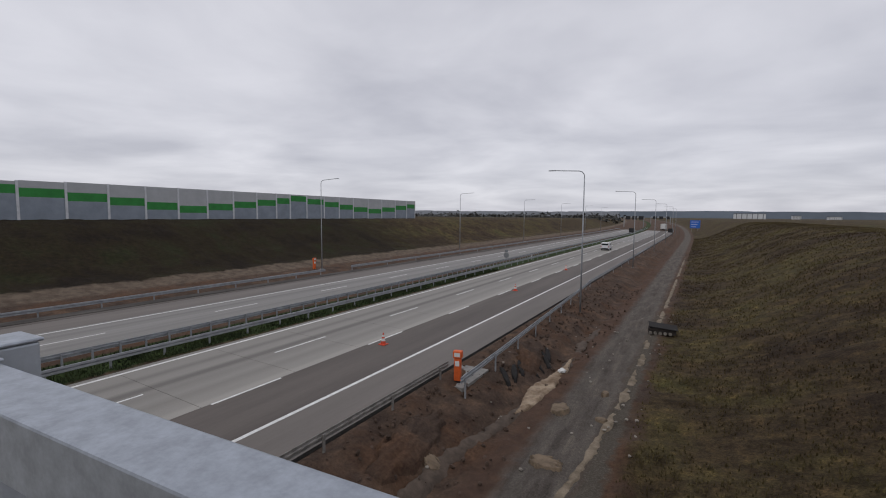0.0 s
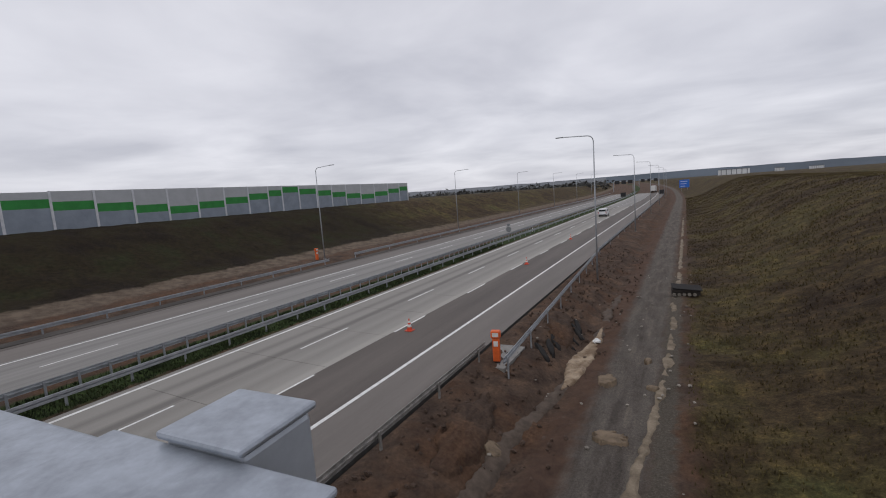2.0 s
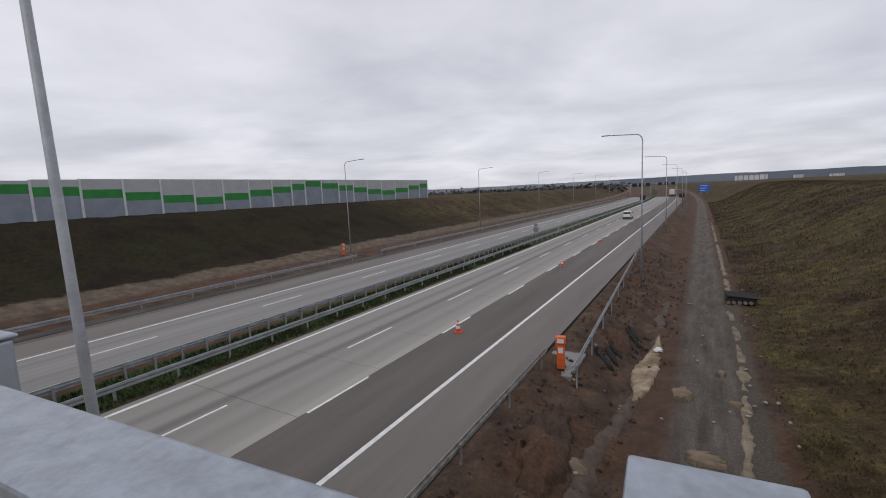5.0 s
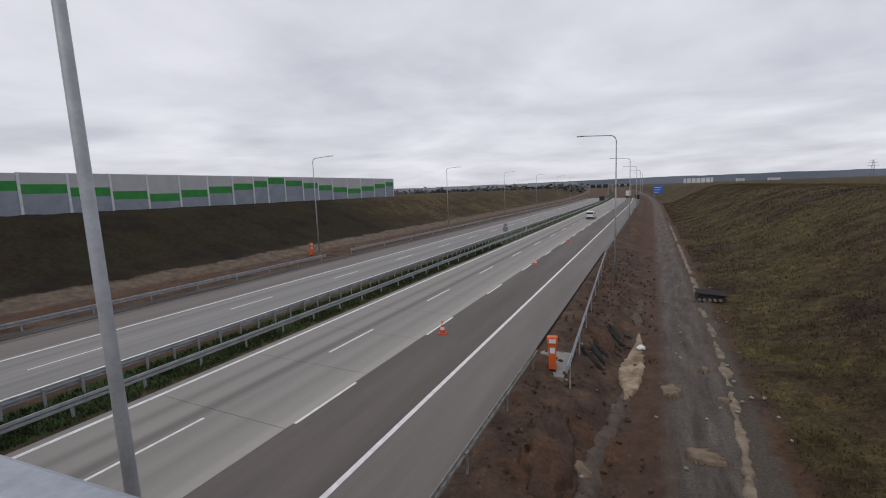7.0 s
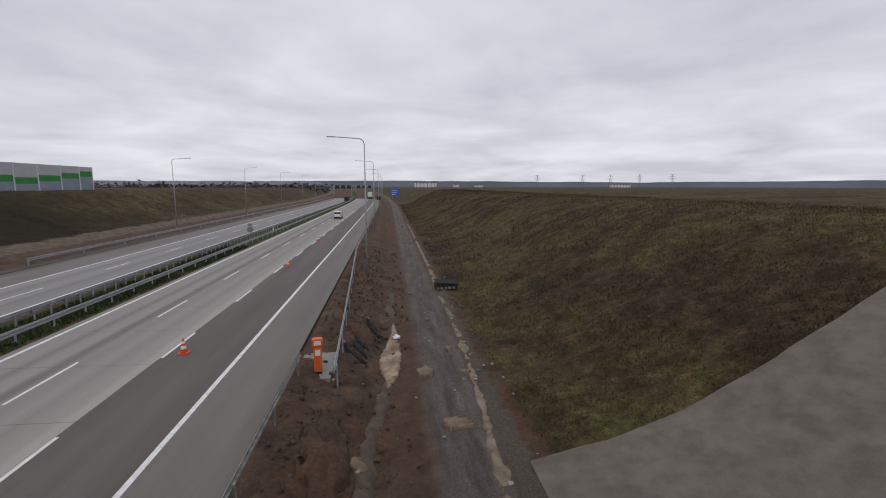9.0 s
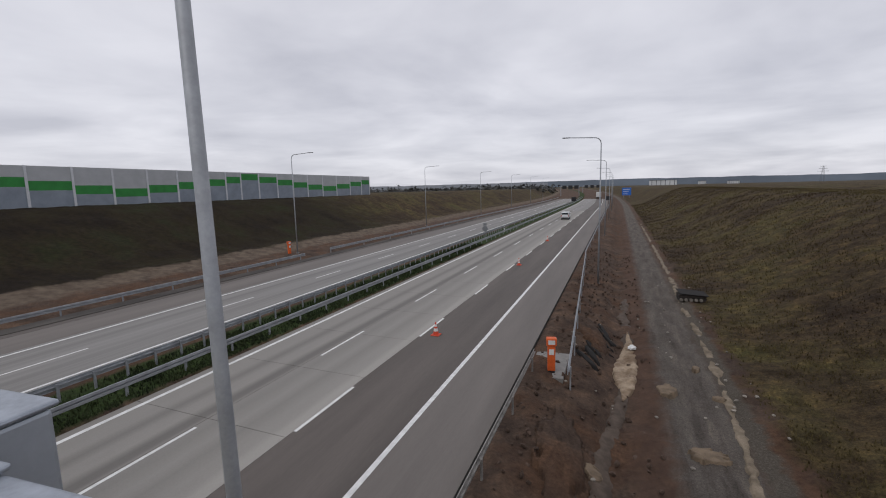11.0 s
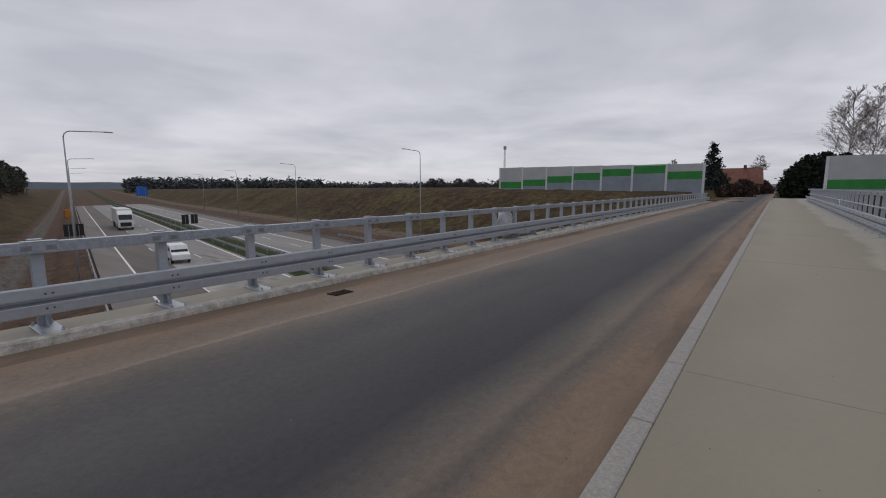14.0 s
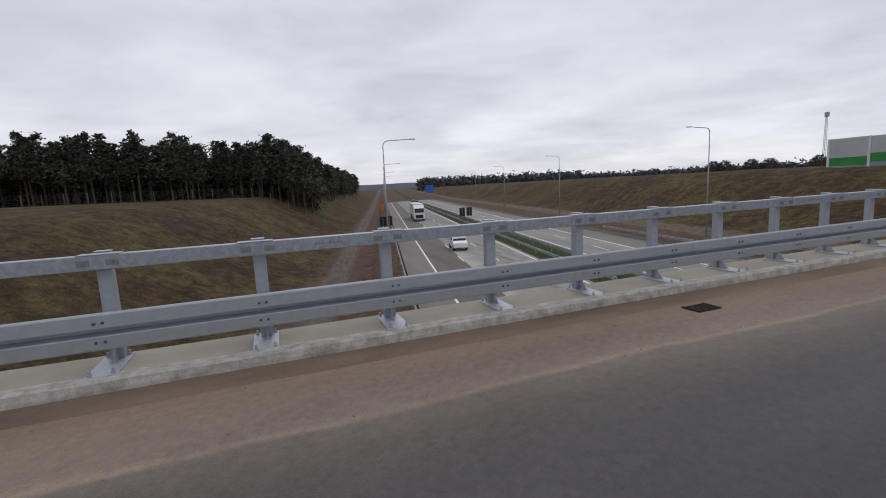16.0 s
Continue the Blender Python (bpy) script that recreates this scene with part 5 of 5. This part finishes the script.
def evergreen(p, h, w, seed, label, mat, cone=True):
    r = random.Random(seed)
    root = thing("evergreen_tree", Matrix.Translation(p), label, "tree", "evergreens")
    bm = bmesh.new()
    tube(bm, [(0, 0, -0.3), (0, 0, h * 0.95)], [0.18, 0.03], 7)
    part("trunk", bm, BARK, root)
    v, f = [], []
    tiers = 24
    for k in range(tiers):
        z = h * (0.06 + 0.92 * k / (tiers - 1))
        rad = w * (1 - k / tiers) if cone else w * math.sin(math.pi * min(1, 0.22 + 0.76 * k / tiers)) ** 0.7
        for j in range(max(4, int(17 * rad / w) + 4)):
            a = r.uniform(0, 6.28)
            q = rad * r.uniform(0.45, 1.05)
            tufts(v, f, r, (math.cos(a) * q, math.sin(a) * q, z - 0.25 * q), 0.34, 9, 0.5)
    part("crown", raw_mesh("crown", v, f, mat), None, root)
    return root


evergreen(far_p(100.4, 96, 6.5), 9.4, 3.6, 21, "dark blue-green spruce beside the house", SPRUCE)
for k, (yaw, d, h) in enumerate(((93.0, 88, 5.2), (92.2, 92, 6.6), (91.0, 96, 7.2), (89.6, 98, 7.0), (88.2, 100, 6.6), (86.9, 104, 6.2))):
    evergreen(far_p(yaw, d, 6.4), h, 2.3, 40 + k, "dense dark evergreen behind the end of the noise wall", BUSH, False)
for k, (yaw, d, h) in enumerate(((96.6, 128, 4.0), (95.8, 140, 3.6), (97.3, 120, 3.4), (98.4, 92, 2.2))):
    evergreen(far_p(yaw, d, 6.3), h, 2.6, 60 + k, "rounded reddish bare shrub by the roadside", SHRUB, False)
for k, yaw in enumerate((127.5, 129.0, 131.4, 132.4, 123.6)):
    evergreen(far_p(yaw, 255, 6.5), 7.0, 5.0, 70 + k, "far rounded clump of bare trees in the field", material("far_bare_clump", (0.10, 0.09, 0.085), 0.95, 0, 0.3, 0.5, 4, 0) if k == 0 else bpy.data.materials["far_bare_clump"], False)

# nest platform on a pole behind the wall, and a lattice mast
ns = thing("nest_pole", Matrix.Translation(far_p(85.1, 100, 6.5)), "wooden pole carrying a dark stork nest", "pole")
bm = bmesh.new()
tube(bm, [(0, 0, -0.5), (0, 0, 12.6)], [0.14, 0.11], 8)
part("pole", bm, GALV_FAR, ns)
bm = bmesh.new()
tube(bm, [(0, 0, 12.5), (0, 0, 12.8), (0, 0, 13.3)], [0.4, 0.95, 0.85], 14)
for q in bm.verts:
    q.co += Vector((noise.noise(q.co * 3), noise.noise(q.co * 3 + Vector((5, 0, 0))), noise.noise(q.co * 4))) * 0.12
part("nest", bm, BARK, ns)
ms = thing("lattice_mast", Matrix.Translation(far_p(123.15, 330, 6.5)), "thin grey radio mast in the fields", "mast")
for dx, dy in ((-0.7, -0.7), (0.7, -0.7), (0, 0.8)):
    bm = bmesh.new()
    tube(bm, [(dx, dy, -1), (dx * 0.5, dy * 0.5, 30)], [0.14, 0.1], 5)
    part("leg", bm, GALV_FAR, ms)
bm = bmesh.new()
for k in range(14):
    z = 1 + 2.1 * k
    w = 1 - 0.5 * z / 30
    P = [Vector((-0.7 * w, -0.7 * w, z)), Vector((0.7 * w, -0.7 * w, z + 1)), Vector((0, 0.8 * w, z + 2)), Vector((-0.7 * w, -0.7 * w, z + 2))]
    for a, b in zip(P, P[1:]):
        tube(bm, [a, b], [0.06, 0.06], 4)
part("bracing", bm, GALV_FAR, ms)
bm = bmesh.new()
box(bm, -0.8, 0.8, -0.8, 0.8, 29, 31.5, 0.1)
part("antenna_head", bm, GALV_FAR, ms)

# ---------------------------------------------------------------- house with red tiles
TILE = material("red_roof_tiles", (0.17, 0.072, 0.052), 0.85, 0, 0.25, 1.0, 10, 0.4)
RENDER_W = material("ochre_render", (0.36, 0.26, 0.17), 0.9, 0, 0.12, 0.8, 14, 0.2)
GLASS = material("dark_window_glass", (0.02, 0.024, 0.028), 0.1, 0, 0.1, 1, 10, 0)


def house(p, turn, w, d, hw, hr_, label):
    root = thing("house", Matrix.Translation(p) @ Matrix.Rotation(turn, 4, "Z"), label, "house")
    bm = bmesh.new()
    box(bm, -w / 2, w / 2, -d / 2, d / 2, -0.3, hw)
    g = [bm.verts.new(q) for q in ((-w / 2, -d / 2, hw), (-w / 2, d / 2, hw), (-w / 2, 0, hw + hr_), (w / 2, -d / 2, hw), (w / 2, d / 2, hw), (w / 2, 0, hw + hr_))]
    bm.faces.new(g[:3])
    bm.faces.new(g[3:])
    part("wall", bm, RENDER_W, root)
    for sgn in (-1, 1):
        bm = bmesh.new()
        e = 0.5
        a = [(-w / 2 - e, sgn * (d / 2 + e), hw - e * hr_ / (d / 2)), (w / 2 + e, sgn * (d / 2 + e), hw - e * hr_ / (d / 2)), (w / 2 + e, 0, hw + hr_), (-w / 2 - e, 0, hw + hr_)]
        top = [bm.verts.new(Vector(q) + Vector((0, 0, 0.22))) for q in a]
        low = [bm.verts.new(Vector(q) + Vector((0, 0, 0.04))) for q in a]
        bm.faces.new(top)
        bm.faces.new(low[::-1])
        for k in range(4):
            bm.faces.new((top[k], low[k], low[(k + 1) % 4], top[(k + 1) % 4]))
        part("roof", bm, TILE, root, "red tiled roof slope")
    bm = bmesh.new()
    box(bm, w * 0.18, w * 0.18 + 0.6, -0.3, 0.3, hw + hr_ * 0.5, hw + hr_ + 0.9, 0.02)
    part("chimney", bm, TILE, root)
    for k in range(3):
        x = -w * 0.32 + k * w * 0.32
        bm = bmesh.new()
        box(bm, x - 0.6, x + 0.6, -d / 2 - 0.05, -d / 2 + 0.02, 0.9, 2.3)
        win = part("window", bm, WHITE_P, root, "white-framed window")
        bm = bmesh.new()
        box(bm, x - 0.5, x + 0.5, -d / 2 - 0.07, -d / 2 - 0.055, 1.0, 2.2)
        part("pane", bm, GLASS, win)
    for y in (-1.6, 1.6):
        bm = bmesh.new()
        box(bm, w / 2 - 0.02, w / 2 + 0.05, y - 0.6, y + 0.6, 0.9, 2.3)
        win = part("window", bm, WHITE_P, root, "white-framed window")
        bm = bmesh.new()
        box(bm, w / 2 + 0.055, w / 2 + 0.07, y - 0.5, y + 0.5, 1.0, 2.2)
        part("pane", bm, GLASS, win)
    return root


house(far_p(98.3, 125, 6.4), radians(100), 10, 7.5, 2.7, 3.2, "village house with ochre walls and a red tiled roof")

# ---------------------------------------------------------------- fence along the wood
fence = thing("wire_fence", Matrix.Identity(4), "wire mesh game fence on grey posts before the wood", "fence")
bm = bmesh.new()
tube(bm, [(0, 0, -0.4), (0, 0, 2.1)], [0.06, 0.06], 6)
FENCE_GREY = material("dull_fence_post", (0.15, 0.145, 0.135), 0.9, 0, 0.2, 3, 20, 0.2)
FP = mesh_of(bm, "post", FENCE_GREY)
prev = None
bmw = bmesh.new()
for k in range(26):
    c, y = 14 + k * 3.5, -104 + 0.6 * math.sin(k)
    x = c + off(y)
    q = Vector((x, y, ground_z(x, y)))
    part("post", FP, None, fence).location = q
    if prev is not None:
        for z in (0.3, 0.75, 1.2, 1.6, 2.0):
            tube(bmw, [prev + Vector((0, 0, z)), q + Vector((0, 0, z))], [0.012, 0.012], 3)
    prev = q
part("wire_mesh", bmw, FENCE_GREY, fence)

# ---------------------------------------------------------------- far hills and buildings
def ridge(yaw0, yaw1, dist, base, heights, mat, name, label):
    bm = bmesh.new()
    n = 120
    rows = []
    for i in range(n + 1):
        a = radians(yaw0 + (yaw1 - yaw0) * i / n)
        t = i / n * (len(heights) - 1)
        k = min(int(t), len(heights) - 2)
        h = heights[k] + (heights[k + 1] - heights[k]) * (t - k)
        h += dist * 0.0016 * noise.noise((i * 0.21, dist * 0.01, 0)) + dist * 0.0008 * noise.noise((i * 1.1, 7, dist))
        e = Vector((-math.sin(a), math.cos(a), 0))
        rows.append([bm.verts.new(e * dist + Vector((0, 0, base))), bm.verts.new(e * (dist + 60) + Vector((0, 0, 8 + h))), bm.verts.new(e * (dist + 300) + Vector((0, 0, base)))])
    for r0, r1 in zip(rows, rows[1:]):
        for k in range(2):
            bm.faces.new((r0[k], r0[k + 1], r1[k + 1], r1[k]))
    return tagged(part(name, bm, mat), label, "hills", kind="structure")


# aerial haze is put into these base colours: blue-grey and a paler grey
HAZE_BLUE = material("wooded_hill_in_haze_tint", (0.105, 0.125, 0.150), 0.98, 0, 0.12, 0.004, 0.03, 0)
HAZE_PALE = material("pale_haze_tint", (0.17, 0.18, 0.195), 0.98, 0, 0.15, 0.004, 0.03, 0)
ridge(-75, 14, 1900, 0, [22, 24, 18, 16, 20, 24, 20], HAZE_BLUE, "backdrop_hill", "distant wooded hill with blue-grey haze put into its colour")
ridge(8, 70, 1500, 0, [14, 16, 14, 18, 15, 10, 8], HAZE_PALE, "backdrop_hill", "distant fields and villages with pale haze put into their colour")
ridge(66, 168, 2000, 0, [10, 12, 16, 14, 18, 20], HAZE_PALE, "backdrop_hill", "distant fields and villages with pale haze put into their colour")
ridge(160, 290, 2000, 0, [22, 24, 30, 30, 26, 22], HAZE_BLUE, "backdrop_hill", "distant wooded hill with blue-grey haze put into its colour")

BLD = material("far_white_building", (0.62, 0.63, 0.64), 0.8, 0, 0.05, 0.05, 1, 0)
for yaw0, w, h, d in ((-4.7, 72, 14, 1480), (-8.6, 18, 9, 1500), (-11.5, 26, 7, 1500), (-28.5, 60, 9, 1550)):
    a = radians(yaw0)
    b = thing("far_building", Matrix.Translation((7 - math.sin(a) * d, math.cos(a) * d, 4.5)), "far long white building on the horizon", "building", "far buildings")
    bm = bmesh.new()
    box(bm, -w / 2, w / 2, -10, 10, -2, h)
    part("wall", bm, BLD, b)
    for k in range(6):
        bm = bmesh.new()
        x = -w / 2 + w * (k + 0.5) / 6
        box(bm, x - w * 0.012, x + w * 0.012, -10.6, -10.0, 0, h)
        # ribs and roof share the hills' pale colour, haze painted in
        part("facade_rib", bm, HAZE_PALE, b)
    bm = bmesh.new()
    box(bm, -w / 2 - 0.5, w / 2 + 0.5, -10.8, 10.8, h, h + 1.0)
    part("roof", bm, HAZE_PALE, b)
for yaw in (-24.2, -27.4, -30.6, -18.8, -34):
    a = radians(yaw)
    m = thing("pylon", Matrix.Translation((7 - math.sin(a) * 900, math.cos(a) * 900, 4.5)), "far steel power pylon", "pylon", "power pylons")
    bm = bmesh.new()
    for sx, sy in ((-1, -1), (1, -1), (1, 1), (-1, 1)):
        tube(bm, [(2.6 * sx, 2.6 * sy, -1), (0.4 * sx, 0.4 * sy, 25)], [0.22, 0.15], 4)
    # pylons take the haze-pale grey too, not a steel colour
    part("lattice_tower", bm, HAZE_PALE, m)
    bm = bmesh.new()
    for z, w in ((17, 7), (21, 5.5), (24.5, 4)):
        tube(bm, [(-w, 0, z), (w, 0, z)], [0.2, 0.2], 4)
    part("cross_arms", bm, HAZE_PALE, m)

# ---------------------------------------------------------------- vehicles
CAR_WHITE = material("white_car_paint", (0.70, 0.71, 0.72), 0.3, 0, 0.04, 1, 10, 0)
TYRE = material("black_tyre", (0.015, 0.015, 0.016), 0.8, 0, 0.2, 5, 30, 0.1)
LIGHTS = material("headlamp_lens", (0.75, 0.75, 0.72), 0.1, 0, 0.05, 5, 30, 0)
RED_L = material("rear_lamp_lens", (0.4, 0.02, 0.02), 0.2, 0, 0.05, 5, 30, 0)


def wheel(root, x, y, r=0.33):
    bm = bmesh.new()
    tube(bm, [(x - 0.11, y, r), (x + 0.11, y, r)], [r, r], 18)
    w = part("wheel", bm, TYRE, root)
    bm = bmesh.new()
    tube(bm, [(x - 0.12, y, r), (x + 0.12, y, r)], [r * 0.6, r * 0.6], 12)
    part("rim", bm, GALV_FAR, w)


def prism(profile, half):
    bm = bmesh.new()
    a = [bm.verts.new((-half, y, z)) for y, z in profile]
    b = [bm.verts.new((half, y, z)) for y, z in profile]
    n = len(profile)
    for k in range(n):
        bm.faces.new((a[k], a[(k + 1) % n], b[(k + 1) % n], b[k]))
    bm.faces.new(a)
    bm.faces.new(b[::-1])
    bmesh.ops.bevel(bm, geom=bm.edges[:], offset=0.05, segments=2, affect="EDGES")
    return bm


def van(p, turn, label):
    """Faces +y."""
    root = thing("van", Matrix.Translation(p) @ Matrix.Rotation(turn, 4, "Z"), label, "van", "vehicles")
    part("body", prism([(-2.2, 0.35), (-2.2, 1.25), (-2.05, 1.85), (0.75, 1.85), (1.35, 1.15), (2.1, 0.95), (2.2, 0.4)], 0.86), CAR_WHITE, root, "white painted body")
    bm = bmesh.new()
    box(bm, -0.78, 0.78, -2.19, -2.13, 1.25, 1.68, 0.02)
    part("rear_window", bm, GLASS, root)
    bm = prism([(0.80, 1.75), (1.38, 1.15), (1.34, 1.12), (0.76, 1.72)], 0.78)
    part("windscreen", bm, GLASS, root)
    for sx in (-0.87, 0.87):
        bm = bmesh.new()
        box(bm, sx - 0.01, sx + 0.01, -0.3, 0.85, 1.2, 1.65, 0.005)
        part("side_window", bm, GLASS, root)
        bm = bmesh.new()
        box(bm, sx * 0.85 - 0.1, sx * 0.85 + 0.1, 2.12, 2.21, 0.66, 0.86, 0.02)
        part("headlight", bm, LIGHTS, root)
        bm = bmesh.new()
        box(bm, sx * 0.93 - 0.06, sx * 0.93 + 0.06, -2.23, -2.17, 0.75, 1.2, 0.02)
        part("rear_light", bm, RED_L, root)
        for y in (-1.45, 1.4):
            wheel(root, sx * 0.9, y)
    bm = bmesh.new()
    box(bm, -0.8, 0.8, -2.27, -2.15, 0.32, 0.58, 0.03)
    part("rear_bumper", bm, BLACK_P, root)
    return root


def truck(p, turn, label):
    """Faces +y."""
    root = thing("truck", Matrix.Translation(p) @ Matrix.Rotation(turn, 4, "Z"), label, "truck", "vehicles")
    bm = bmesh.new()
    box(bm, -1.25, 1.25, -11.5, 1.8, 1.15, 3.95, 0.05)
    part("trailer_box", bm, material("pale_trailer_skin", (0.60, 0.60, 0.58), 0.5, 0, 0.08, 0.5, 8, 0), root, "pale grey trailer body")
    part("cab", prism([(2.0, 0.55), (2.0, 3.6), (2.6, 3.75), (3.75, 3.0), (4.15, 1.9), (4.25, 0.5)], 1.22), CAR_WHITE, root, "white cab")
    bm = prism([(3.80, 2.95), (4.13, 2.0), (4.19, 2.02), (3.86, 2.97)], 1.08)
    part("windscreen", bm, GLASS, root)
    bm = bmesh.new()
    box(bm, -0.9, 0.9, 4.18, 4.28, 0.7, 1.5, 0.02)
    part("grille", bm, BLACK_P, root)
    for sx in (-1, 1):
        bm = bmesh.new()
        box(bm, sx * 1.02 - 0.16, sx * 1.02 + 0.16, 4.2, 4.31, 0.75, 1.0, 0.03)
        part("headlight", bm, LIGHTS, root)
        for y in (-10, -8.7, -7.4, 0.6, 3.2):
            wheel(root, sx * 1.1, y, 0.5)
    bm = bmesh.new()
    box(bm, -0.5, 0.5, -11, 3.6, 0.75, 1.15)
    part("chassis", bm, BLACK_P, root)
    return root


DIR_BACK = -math.atan(0.165)
van(road_p(-5.3, 112), 0.0, "small white panel van driving away on the motorway")
van(road_p(-4.5, -57), DIR_BACK, "small white panel van coming along the motorway")
truck(road_p(-3.8, -110), DIR_BACK, "white articulated lorry with pale trailer on the motorway")
truck(road_p(-2.0, 300), 0.0, "white articulated lorry far off on the motorway")

# warning boards and signs behind the bridge
for x, y, z in ((-29.6, -100.7, 0.1), (-27.9, -100.7, 0.1), (-8.3, -92.3, -0.2), (-9.6, -92.6, -0.2)):
    board((x, y, z), 1.25, 1.9, 0.85, BLACK_P, "dark warning board seen from behind beside the motorway", "warning board", posts=1, turn=DIR_BACK)
board(road_p(-31, -330), 6, 6, 3, BLUE, "large blue motorway direction sign", bars=0, turn=DIR_BACK)
bm = bmesh.new()
box(bm, -0.7, 0.7, -0.5, 0.5, 0, 2.6, 0.04)
ob = part("orange_cabinet", bm, material("orange_cabinet_paint", (0.5, 0.2, 0.03), 0.6, 0, 0.1, 2, 20, 0))
ob.location = (5.2 + off(-172), -172, ground_z(5.2 + off(-172), -172))
tagged(ob, "orange site cabinet beside the verge", "cabinet")
